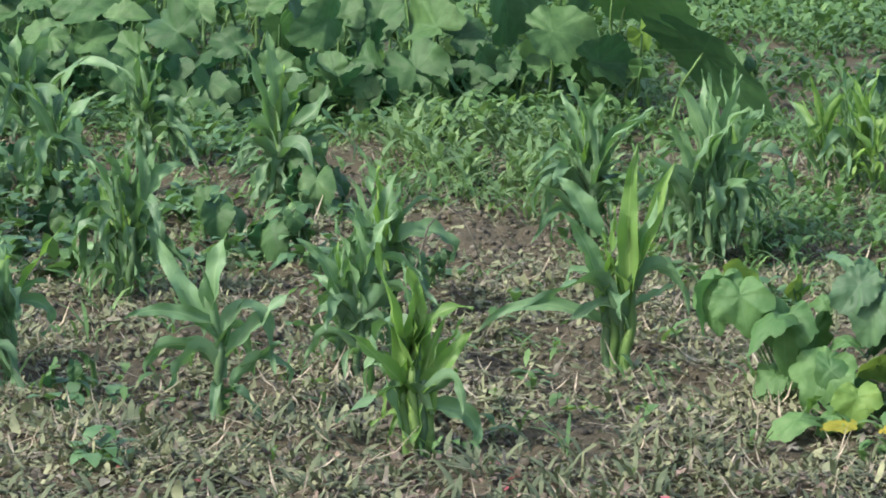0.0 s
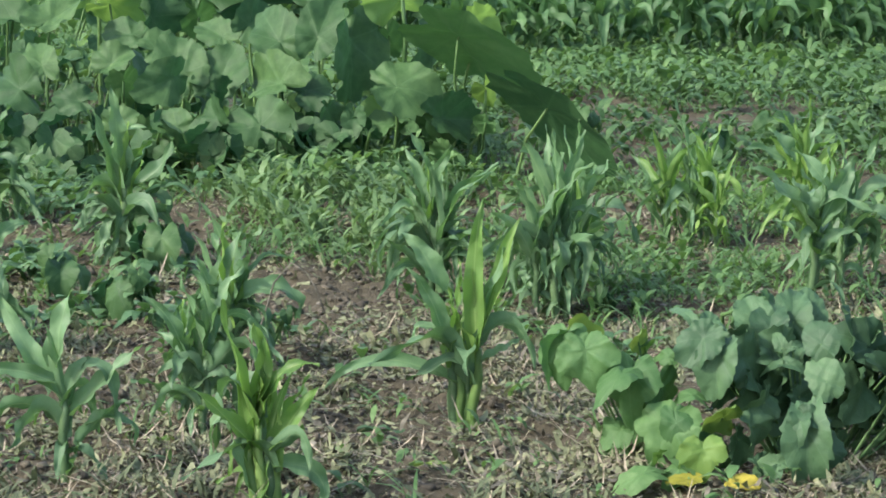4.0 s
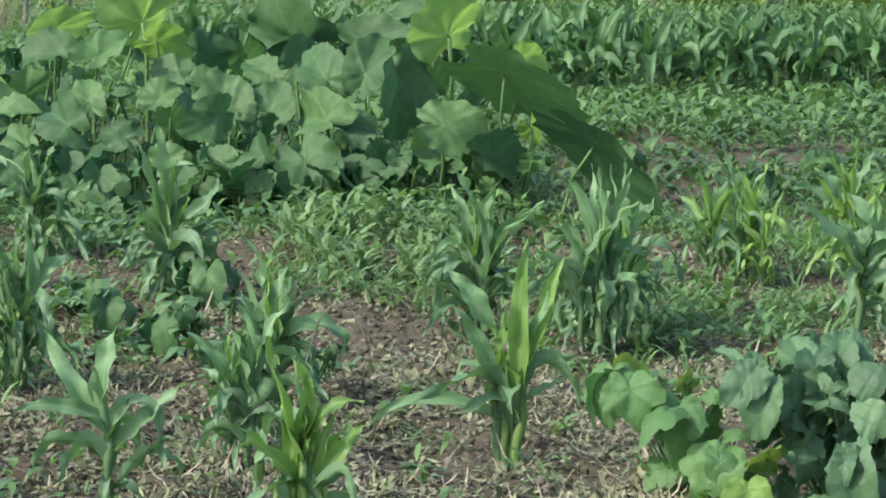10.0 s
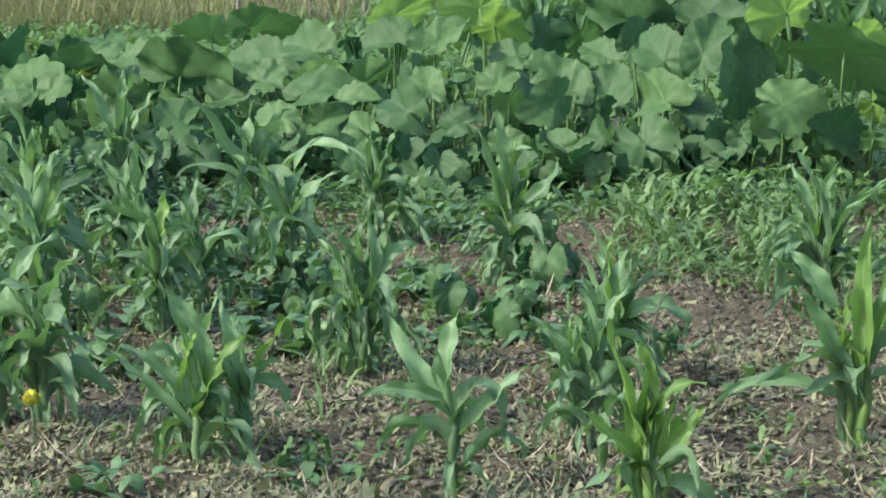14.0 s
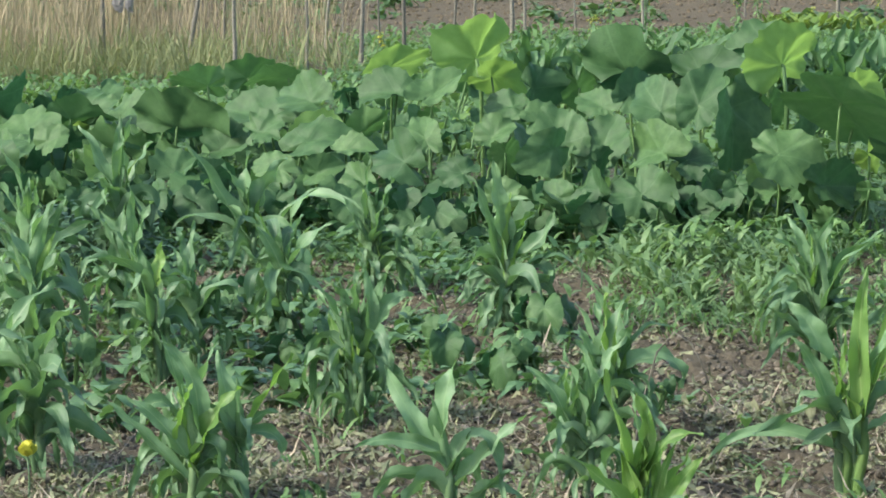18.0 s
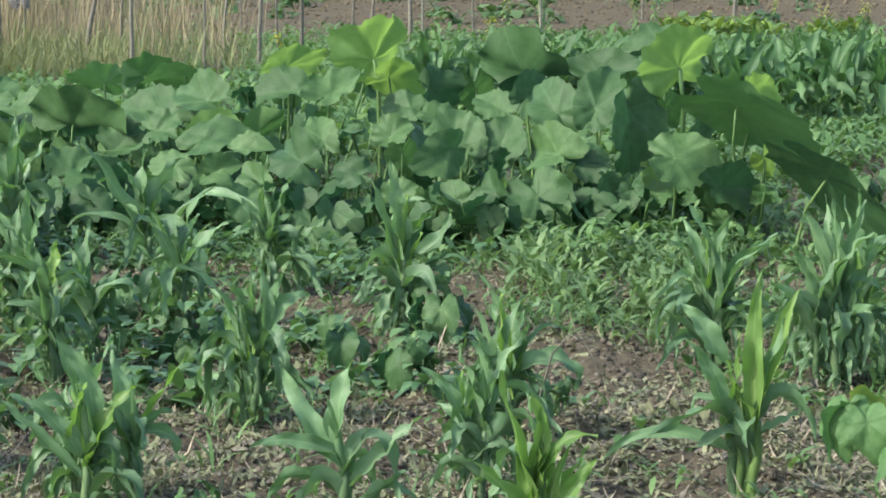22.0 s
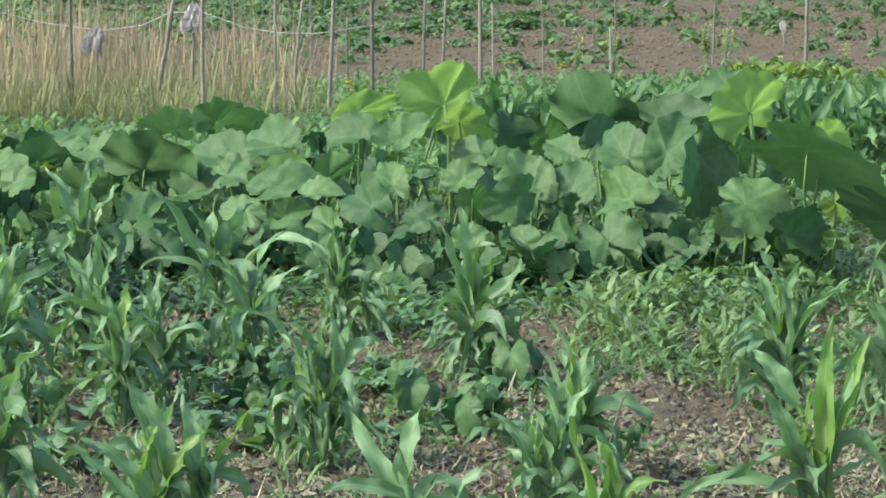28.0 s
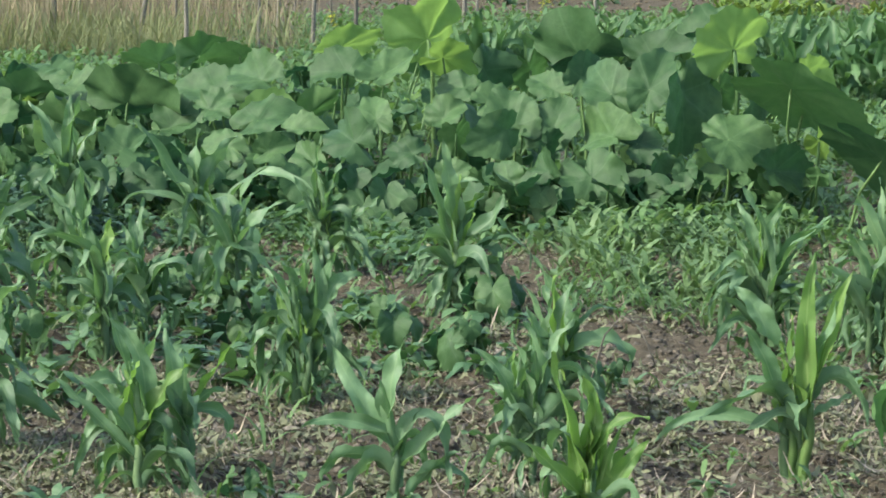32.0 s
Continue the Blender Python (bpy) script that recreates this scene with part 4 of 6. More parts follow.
p.leaf((-1.964, 15.897, 0.453), 0.188, (-0.28, -0.42, 0.86), (0.94, 0.07, 0.34), 373, length=0.91)
p.leaf((-2.425, 15.465, 0.408), 0.201, (-0.20, -0.40, 0.90), (-0.82, 0.57, 0.07), 374, length=1.40)
p.leaf((-2.196, 14.600, 0.425), 0.109, (-0.42, -0.75, 0.51), (0.63, 0.17, 0.76), 78, length=1.1)
p.leaf((-2.101, 14.700, 0.408), 0.107, (0.01, 0.70, 0.71), (0.79, -0.45, 0.43), 79, length=1.2)
p.leaf((-2.50, 14.50, 0.33), 0.19, (0.12, -0.86, 0.5), (0.32, -0.46, -0.89), 83, fold=0.4)
p.leaf((-2.38, 15.20, 0.36), 0.2, (-0.06, -0.34, 1.06), (0.08, -0.92, -0.22), 84)
p.leaf((-2.40, 14.20, 0.18), 0.14, (0.39, -0.72, 0.56), (0.65, -0.29, -0.55), 85)
p.leaf((-2.138, 15.700, 0.511), 0.137, (-0.42, -0.74, 0.54), (0.90, -0.24, 0.37), 61, length=1.2)
p.leaf((-2.68, 15.80, 0.57), 0.2, (-0.12, 0.5, 0.75), (0.07, 0.84, -0.32), 82)
p.leaf((-2.34, 15.90, 0.51), 0.17, (-0.3, 0.62, 0.75), (-0.03, 0.82, -0.24), 86)
p.leaf((-2.15, 16.40, 0.57), 0.16, (-0.04, -0.3, 0.91), (0.03, -0.85, -0.25), 88)

# smaller leaves that fill the bed
for i in range(600):
    x, y = RNG.uniform(-3.9, 1.9) if i < 420 else RNG.uniform(-3.9, -0.5), 13.0 + 4.6 * RNG.uniform(0, 1) ** 1.3
    if x > 0.7 and y > 15.0 - max(0, x - 1.2) * 1.3 or x < -0.6 and y < 13.7:
        continue
    back = max(0.0, (y - 13.0) / 4.5)
    z = (0.09 + 0.40 * back ** 0.6) * RNG.uniform(0.35, 1.0) + 0.04
    if x > 1.25:
        z = RNG.uniform(0.08, 0.26)
    p = min(bases, key=lambda q: (q.base.x - x) ** 2 + (q.base.y - y) ** 2)
    yaw = RNG.uniform(0, 6.28)
    lean = Vector((0.85 * math.sin(yaw) + 0.6, 0.75 * math.cos(yaw) + 0.02, 0.7))
    p.leaf((x, y, z), RNG.uniform(0.06, 0.14), lean, (math.sin(yaw), math.cos(yaw), -0.1), 200 + i, SQUASH_BACKLIT if i % 3 == 0 else SQUASH_SUNLIT if i % 7 == 0 and z > 0.22 else None, rings=5, seg=40, fold=RNG.uniform(0.0, 0.8), ruffle=0.12)


# low leaves along the front edge
for i in range(260):
    x, y = RNG.uniform(-2.7, 1.3), RNG.uniform(12.75, 13.35)
    if x < -0.6:
        y += 0.55
    p = min(bases, key=lambda q: (q.base.x - x) ** 2 + (q.base.y - y) ** 2)
    yaw = RNG.uniform(0, 6.28)
    p.leaf((x, y, RNG.uniform(0.05, 0.27)), RNG.uniform(0.05, 0.12), (0.8 * math.sin(yaw) + 0.1, 0.6 * math.cos(yaw) - 0.4, 0.55), (math.sin(yaw), math.cos(yaw), -0.2), 1400 + i, rings=5, seg=36, fold=RNG.uniform(0.1, 0.8), ruffle=0.12)


# ---- squash and brassica clump beside the maize ----
def clump_leaf(owner, kind, at, radius, normal, tip, seed, base, **kw):
    if kind == "cucumber":
        kw = {**dict(lobes=5, lobe_depth=0.17, sinus=0.5, teeth=0.05, fold=0.3, cup=0.4, ruffle=0.12, pleat=0.035), **kw}
        mat = CUCUMBER
    else:
        kw = {**dict(lobes=0, sinus=0.25, teeth=0.06, fold=0.5, cup=0.25, ruffle=0.2, pleat=0.0, length=1.45), **kw}
        mat = KALE
    mat = kw.pop("mat", mat)
    label = kw.pop("label", "")
    v, f, uv = round_leaf(radius, seed=seed, **kw)
    me = mesh_of("leaf", v, f, mat, uv)
    me.transform(Matrix.Translation(Vector(at) - base) @ frame_of(normal, tip))
    leaf = part("leaf", me, owner, label)
    top = Vector(at) - base
    foot = Vector((top.x * 0.3, top.y * 0.3 + 0.03, -0.015))
    mid = (top + foot) / 2 + Vector((0, 0.01, 0.03))
    v, f = tube([foot, mid, top], [0.004, 0.0035, 0.0025], 6)
    part("leaf_stalk", mesh_of("leaf_stalk", v, f, SQUASH_STEM), leaf)


cuc_base = Vector((1.5, 7.06, gz(1.5, 7.06)))
cuc = thing('cucumber_plant', Matrix.Translation(cuc_base), 'low squash-like plant with lobed green leaves and yellow withered ones', 'vegetable plant')
clump_leaf(cuc, 'cucumber', (1.196, 7.060, 0.308), 0.092, (-0.71, 0.54, 0.45), (-0.68, -0.34, -0.65), 699, cuc_base, mat=SQUASH_BACKLIT)
clump_leaf(cuc, 'cucumber', (1.252, 6.980, 0.307), 0.086, (-0.32, -0.86, 0.39), (0.12, -0.45, -0.89), 700, cuc_base, length=1.00, sinus=0.5, fold=0.45)
clump_leaf(cuc, 'cucumber', (1.208, 7.020, 0.322), 0.079, (-0.35, -0.80, 0.48), (-0.17, -0.45, -0.88), 701, cuc_base, length=1.15)
clump_leaf(cuc, 'cucumber', (1.320, 7.100, 0.247), 0.026, (0.63, -0.76, 0.14), (0.36, 0.45, 0.82), 702, cuc_base, length=1.00)
clump_leaf(cuc, 'cucumber', (1.230, 7.080, 0.349), 0.044, (-0.49, 0.66, 0.57), (0.86, 0.45, 0.23), 703, cuc_base, length=1.40, mat=LIME_LEAF)
clump_leaf(cuc, 'cucumber', (1.309, 7.100, 0.313), 0.054, (0.72, -0.65, 0.23), (0.61, 0.45, -0.65), 704, cuc_base, length=1.40)
clump_leaf(cuc, 'cucumber', (1.365, 6.950, 0.252), 0.086, (-0.45, -0.75, 0.49), (-0.20, -0.45, -0.87), 705, cuc_base, length=1.15, fold=0.3)
clump_leaf(cuc, 'cucumber', (1.397, 6.970, 0.259), 0.037, (-0.18, -0.80, 0.57), (0.81, -0.45, -0.37), 706, cuc_base, length=1.20)
clump_leaf(cuc, 'cucumber', (1.338, 7.000, 0.238), 0.035, (-0.34, -0.74, 0.58), (-0.45, -0.41, -0.79), 707, cuc_base, length=1.20)
clump_leaf(cuc, 'cucumber', (1.451, 6.980, 0.212), 0.085, (0.77, -0.64, 0.04), (0.07, 0.02, -1.00), 708, cuc_base, length=1.00, cup=0.2)
clump_leaf(cuc, 'cucumber', (1.419, 6.980, 0.151), 0.044, (0.75, -0.66, -0.01), (-0.32, -0.35, -0.88), 709, cuc_base, length=1.10)
clump_leaf(cuc, 'cucumber', (1.412, 7.100, 0.306), 0.034, (-0.52, 0.84, 0.18), (-0.45, -0.45, 0.78), 710, cuc_base, length=1.40, mat=LIME_LEAF)
clump_leaf(cuc, 'cucumber', (1.432, 7.120, 0.293), 0.036, (-0.63, 0.54, 0.56), (0.42, -0.37, 0.83), 711, cuc_base, length=1.60)
clump_leaf(cuc, 'cucumber', (1.474, 7.000, 0.284), 0.028, (-0.30, -0.75, 0.59), (-0.89, 0.45, 0.12), 712, cuc_base, length=1.40)
clump_leaf(cuc, 'cucumber', (1.516, 6.900, 0.205), 0.027, (-0.12, -0.46, 0.88), (-0.91, 0.41, 0.09), 713, cuc_base, length=2.60)
clump_leaf(cuc, 'cucumber', (1.585, 6.850, 0.155), 0.063, (-0.21, 0.78, 0.60), (-0.85, -0.45, 0.29), 714, cuc_base, length=1.20, mat=LIME_LEAF)
clump_leaf(cuc, 'cucumber', (1.453, 6.850, 0.142), 0.093, (-0.40, -0.77, 0.49), (-0.51, -0.26, -0.82), 715, cuc_base, length=1.05, fold=0.5)
clump_leaf(cuc, 'cucumber', (1.460, 6.830, 0.147), 0.049, (-0.31, -0.86, 0.40), (0.11, -0.45, -0.89), 716, cuc_base, length=1.80)
clump_leaf(cuc, 'cucumber', (1.493, 6.850, 0.104), 0.041, (-0.38, -0.72, 0.58), (0.91, -0.17, 0.38), 717, cuc_base, length=1.70)
clump_leaf(cuc, 'cucumber', (1.542, 6.880, 0.093), 0.053, (0.73, -0.67, 0.08), (-0.30, -0.44, -0.85), 718, cuc_base, length=1.10)
clump_leaf(cuc, 'cucumber', (1.507, 6.900, 0.082), 0.036, (0.76, -0.65, -0.05), (-0.44, -0.45, -0.78), 719, cuc_base, length=1.20)
clump_leaf(cuc, 'cucumber', (1.496, 6.680, 0.112), 0.066, (-0.21, -0.87, 0.45), (-0.05, -0.45, -0.89), 720, cuc_base, length=0.95, fold=0.5, mat=LIME_LEAF, label='pale yellow-green ageing leaf')
clump_leaf(cuc, 'cucumber', (1.578, 6.630, 0.036), 0.056, (-0.1, -0.16, 0.98), (0.96, 0.2, 0.12), 721, cuc_base, length=0.95, mat=YELLOW_LEAF, label='bright yellow withered leaf', lobe_depth=0.02, teeth=0.015, cup=0.05, fold=0.05, ruffle=0.05, pleat=0.005, sinus=0.2)
clump_leaf(cuc, 'cucumber', (1.455, 6.640, 0.048), 0.05, (-0.1, -0.15, 0.98), (-0.92, 0.14, -0.1), 723, cuc_base, length=1.10, mat=YELLOW_LEAF, label='bright yellow withered leaf', lobe_depth=0.02, teeth=0.015, cup=0.05, fold=0.05, ruffle=0.05, pleat=0.005, sinus=0.2)
clump_leaf(cuc, 'cucumber', (1.349, 6.660, 0.061), 0.045, (-0.10, -0.40, 0.91), (-0.98, -0.13, -0.17), 724, cuc_base, length=2.40)
clump_leaf(cuc, 'cucumber', (1.442, 6.700, 0.060), 0.033, (-0.20, -0.37, 0.91), (-0.82, -0.45, -0.36), 725, cuc_base, length=1.90)
clump_leaf(cuc, 'cucumber', (1.397, 6.760, 0.081), 0.033, (-0.66, 0.51, 0.55), (-0.45, 0.31, -0.84), 726, cuc_base, length=1.30)
clump_leaf(cuc, 'cucumber', (1.331, 6.900, 0.263), 0.053, (-0.19, -0.30, 0.94), (-0.84, -0.45, -0.31), 727, cuc_base, length=1.60)
kale_base = Vector((1.86, 7.02, gz(1.86, 7.02)))
kale = thing('brassica_plant', Matrix.Translation(kale_base), 'large brassica plant with wavy blue-green leaves', 'brassica plant')
clump_leaf(kale, 'brassica', (1.540, 6.900, 0.350), 0.068, (-0.37, -0.73, 0.57), (-0.64, -0.25, -0.73), 750, kale_base, length=1.17)
clump_leaf(kale, 'brassica', (1.576, 6.880, 0.309), 0.061, (-0.42, -0.75, 0.52), (-0.26, -0.45, -0.86), 751, kale_base, length=1.69)
clump_leaf(kale, 'brassica', (1.594, 6.950, 0.327), 0.042, (0.13, -0.86, 0.50), (0.30, -0.45, -0.84), 752, kale_base, length=1.30)
clump_leaf(kale, 'brassica', (1.599, 7.100, 0.348), 0.034, (-0.04, -0.89, 0.45), (-0.03, 0.45, 0.89), 753, kale_base, length=1.23)
clump_leaf(kale, 'brassica', (1.632, 6.980, 0.348), 0.05, (0.35, 0.43, 0.83), (0.72, 0.45, -0.53), 754, kale_base, length=1.23)
clump_leaf(kale, 'brassica', (1.658, 6.950, 0.285), 0.094, (0.64, -0.73, 0.23), (0.71, 0.45, -0.55), 755, kale_base, length=1.17)
clump_leaf(kale, 'brassica', (1.658, 6.920, 0.218), 0.056, (0.78, -0.62, 0.00), (-0.36, -0.45, -0.82), 756, kale_base, length=1.23)
clump_leaf(kale, 'brassica', (1.696, 6.880, 0.187), 0.055, (0.57, -0.82, -0.05), (-0.69, -0.45, -0.57), 757, kale_base, length=1.23)
clump_leaf(kale, 'brassica', (1.757, 7.000, 0.293), 0.084, (0.61, -0.76, 0.22), (0.74, 0.45, -0.51), 758, kale_base, length=1.23)
clump_leaf(kale, 'brassica', (1.805, 6.950, 0.188), 0.062, (0.61, -0.74, 0.27), (0.75, 0.45, -0.48), 759, kale_base, length=1.23)
clump_leaf(kale, 'brassica', (1.660, 6.850, 0.132), 0.059, (0.69, -0.69, 0.20), (0.45, 0.20, -0.87), 760, kale_base, length=1.23)
clump_leaf(kale, 'brassica', (1.624, 6.850, 0.099), 0.051, (0.72, -0.67, 0.20), (0.01, -0.27, -0.96), 761, kale_base, length=1.30)
clump_leaf(kale, 'brassica', (1.813, 6.750, 0.103), 0.065, (0.64, -0.74, 0.22), (0.21, -0.11, -0.97), 762, kale_base, length=1.23)
clump_leaf(kale, 'brassica', (1.658, 6.750, 0.053), 0.041, (0.74, -0.65, 0.19), (0.38, 0.17, -0.91), 763, kale_base, length=1.23)
clump_leaf(kale, 'brassica', (1.600, 6.950, 0.239), 0.063, (0.77, -0.62, 0.13), (0.16, -0.02, -0.99), 764, kale_base, length=1.30)
clump_leaf(kale, 'brassica', (1.762, 6.950, 0.268), 0.061, (0.80, -0.56, 0.19), (0.28, 0.07, -0.96), 765, kale_base, length=1.17)
clump_leaf(kale, 'brassica', (1.691, 6.720, 0.064), 0.027, (-0.36, -0.75, 0.56), (-0.93, 0.21, -0.31), 766, kale_base, length=2.60)
clump_leaf(kale, 'brassica', (1.690, 6.700, 0.047), 0.02, (-0.37, -0.75, 0.55), (-0.33, -0.45, -0.83), 767, kale_base, length=2.08)
clump_leaf(kale, 'brassica', (1.752, 6.660, 0.164), 0.064, (-0.27, -0.85, 0.46), (-0.10, -0.45, -0.89), 768, kale_base, length=2.21, teeth=0.09)
clump_leaf(kale, 'brassica', (1.735, 6.660, 0.182), 0.034, (-0.39, -0.72, 0.57), (-0.45, -0.39, -0.80), 769, kale_base, length=1.69, teeth=0.08)
clump_leaf(kale, 'brassica', (1.759, 6.670, 0.194), 0.033, (-0.24, -0.76, 0.60), (0.87, -0.45, -0.22), 770, kale_base, length=1.69, teeth=0.08)
clump_leaf(kale, 'brassica', (1.832, 6.850, 0.342), 0.053, (-0.45, -0.82, 0.37), (-0.08, 0.45, 0.89), 771, kale_base, length=1.30, ruffle=0.06, fold=0.1)
clump_leaf(kale, 'brassica', (1.837, 6.800, 0.254), 0.056, (-0.23, -0.89, 0.39), (-0.32, 0.45, 0.84), 772, kale_base, length=1.30, ruffle=0.06, fold=0.1)
clump_leaf(kale, 'brassica', (1.732, 7.100, 0.328), 0.065, (-0.28, -0.88, 0.39), (-0.18, 0.45, 0.88), 773, kale_base, length=1.62)
clump_leaf(kale, 'brassica', (1.754, 7.080, 0.338), 0.056, (-0.31, -0.81, 0.50), (0.23, 0.45, 0.86), 774, kale_base, length=1.56)
clump_leaf(kale, 'brassica', (1.827, 7.120, 0.354), 0.057, (-0.35, -0.83, 0.43), (0.05, 0.45, 0.89), 775, kale_base, length=1.76)
clump_leaf(kale, 'brassica', (1.882, 7.150, 0.353), 0.052, (0.06, -0.89, 0.44), (0.14, 0.45, 0.88), 776, kale_base, length=1.69)
clump_leaf(kale, 'brassica', (1.707, 7.150, 0.349), 0.033, (-0.05, -0.89, 0.45), (-0.20, 0.45, 0.87), 777, kale_base, length=1.95)
clump_leaf(kale, 'brassica', (1.762, 6.900, 0.281), 0.025, (-0.11, -0.44, 0.89), (-0.89, 0.45, 0.11), 778, kale_base, length=2.86)
clump_leaf(kale, 'brassica', (1.771, 6.900, 0.327), 0.014, (-0.28, -0.78, 0.56), (0.90, -0.02, 0.44), 779, kale_base, length=2.34)
clump_leaf(kale, 'brassica', (1.756, 6.950, 0.315), 0.021, (-0.30, -0.88, 0.36), (-0.29, 0.45, 0.85), 780, kale_base, length=2.21)
clump_leaf(kale, 'brassica', (1.795, 6.920, 0.298), 0.014, (-0.43, -0.77, 0.47), (0.16, 0.45, 0.88), 781, kale_base, length=2.86)
clump_leaf(kale, 'brassica', (1.572, 7.150, 0.338), 0.018, (-0.01, -0.88, 0.47), (-0.33, 0.45, 0.83), 782, kale_base, length=5.20)

for i in range(24):
    a, q = RNG.uniform(0, 6.28), math.sqrt(RNG.uniform(0, 1))
    at = (1.49 + 0.15 * q * math.cos(a), 7.05 + 0.1 * q * math.sin(a), RNG.uniform(0.03, 0.17) * (1 - 0.5 * q))
    clump_leaf(cuc, 'cucumber', at, RNG.uniform(0.03, 0.06), (0.6 * math.cos(a) + 0.5, 0.6 * math.sin(a) - 0.3, 0.4), (math.cos(a), math.sin(a), -0.6), 800 + i, cuc_base, rings=5, seg=36)
for i in range(50):
    a, q = RNG.uniform(0, 6.28), math.sqrt(RNG.uniform(0, 1))
    at = (1.92 + 0.27 * q * math.cos(a), 7.1 + 0.14 * q * math.sin(a), RNG.uniform(0.05, 0.36) * (1 - 0.4 * q))
    clump_leaf(kale, 'brassica', at, RNG.uniform(0.04, 0.085), (0.35 * math.cos(a) + 0.9, 0.3 * math.sin(a) - 0.4, 0.05 + 0.3 * RNG.uniform(-0.5, 1)), (math.cos(a), math.sin(a), RNG.uniform(-0.7, 0.6)), 840 + i, kale_base, rings=5, seg=40)
for i in range(14):
    a = RNG.uniform(0, 6.28)
    at = (2.12 + 0.14 * math.cos(a), 6.98 + 0.14 * math.sin(a), RNG.uniform(0.1, 0.4))
    clump_leaf(kale, 'brassica', at, RNG.uniform(0.06, 0.09), (RNG.uniform(0.3, 0.9), -0.6, 0.25), (math.cos(a), -0.3, RNG.uniform(-0.8, 0.9)), 900 + i, kale_base)


# ---- small leaf pieces for bushes, weeds and litter ----
def small_leaf(length, width, head, pitch, at, curl=0.3):
    """A pointed oval leaf of 10 corners, from its joint at `at`."""
    s = np.array([0.0, 0.25, 0.55, 0.82, 1.0])
    w = np.array([0.15, 0.85, 1.0, 0.6, 0.05]) * width
    c, sn = math.cos(head), math.sin(head)
    verts = []
    for a, b in zip(s, w):
        ang = pitch - curl * a
        r, z = a * length * math.cos(ang), a * length * math.sin(ang)
        for k in (-1, 1):
            verts.append((at[0] + r * c - k * b * sn, at[1] + r * sn + k * b * c, at[2] + z + 0.2 * b))
    return np.array(verts), [(0, 1, 3, 2), (2, 3, 5, 4), (4, 5, 7, 6), (6, 7, 9, 8)]


def bush(x, y, size, height, count, leaf, label, seed, name="bean_plant", material=None, category="bean plant", group="low bean bushes"):
    r = np.random.default_rng(seed)
    ob = thing(name, pose(x, y, gz(x, y) - 0.01), label, category, group)
    pieces, stems = [], []
    for i in range(count):
        a, q = r.uniform(0, 6.28), math.sqrt(r.uniform(0, 1))
        px, py = size * q * math.cos(a), size * q * math.sin(a)
        pz = height * (1 - 0.55 * q * q) * r.uniform(0.35, 1.0)
        for k in range(3):
            pieces.append(small_leaf(leaf * r.uniform(0.55, 1.5), leaf * r.uniform(0.24, 0.42), a + (k - 1) * 1.1 + r.normal(0, 0.3), r.uniform(-0.7, 1.1), (px, py, pz), r.uniform(0.1, 0.8)))
        if i % 3 == 0:
            stems.append(tube([(0.01 * math.cos(a), 0.01 * math.sin(a), 0), (px * 0.5, py * 0.5, pz * 0.6), (px, py, pz)], [0.005, 0.004, 0.002], 5))
    tagged(part("foliage", scatter(pieces, material or BEAN, "foliage"), ob), kind="stuff")
    tagged(part("branching_stem", scatter(stems, STALK, "branching_stem"), ob, "thin green stem"), kind="stuff")
    return ob


for i, (x, y, s, h) in enumerate([(-0.67, 10.0, 0.28, 0.22), (-1.05, 10.9, 0.3, 0.24), (-0.62, 10.7, 0.25, 0.2), (0.17, 9.15, 0.2, 0.17), (-0.05, 9.3, 0.18, 0.16), (-1.35, 10.4, 0.3, 0.22),
                                  (-0.95, 10.2, 0.25, 0.18), (-1.75, 10.2, 0.3, 0.25), (-0.75, 9.4, 0.2, 0.16), (0.25, 10.3, 0.16, 0.15), (-1.6, 9.3, 0.25, 0.22)]):
    bush(x, y, s * 0.85, h * 0.9, 13, 0.065, "low dark green bean bush growing on bare soil", 300 + i)
for i in range(34):
    x, y = -3.0 + 0.105 * i + RNG.uniform(-0.08, 0.08), 12.85 + RNG.uniform(-0.4, 0.3)
    bush(x, y, 0.2, 0.15, 20, 0.05, "dense low bushy plant with small dark leaves before the squash bed", 340 + i, "bushy_plant", BEAN, "bushy plant", "low bushes before the squash")
for i in range(14):
    x, y = RNG.uniform(-2.5, -1.15), RNG.uniform(12.3, 13.1)
    bush(x, y, RNG.uniform(0.18, 0.26), RNG.uniform(0.24, 0.34), 30, 0.06, "tall dense bean bush with dark blue-green leaves", 560 + i, material=BEAN_DARK, group="tall bean bushes")
for i in range(26):
    x, y = RNG.uniform(0.55, 1.85), RNG.uniform(12.0, 13.1)
    bush(x, y, RNG.uniform(0.1, 0.18), RNG.uniform(0.14, 0.27), 20, 0.05, "upright leafy weed with small bright green leaves", 440 + i, "leafy_weed", WEED, "weed", "leafy weeds before the squash")
for i in range(16):
    x, y = RNG.uniform(-1.9, 0.35), RNG.uniform(9.2, 12.4)
    bush(x, y, RNG.uniform(0.07, 0.2), RNG.uniform(0.06, 0.17), int(RNG.integers(5, 14)), RNG.uniform(0.04, 0.085), "low green bean seedling growing on bare soil", 470 + i)
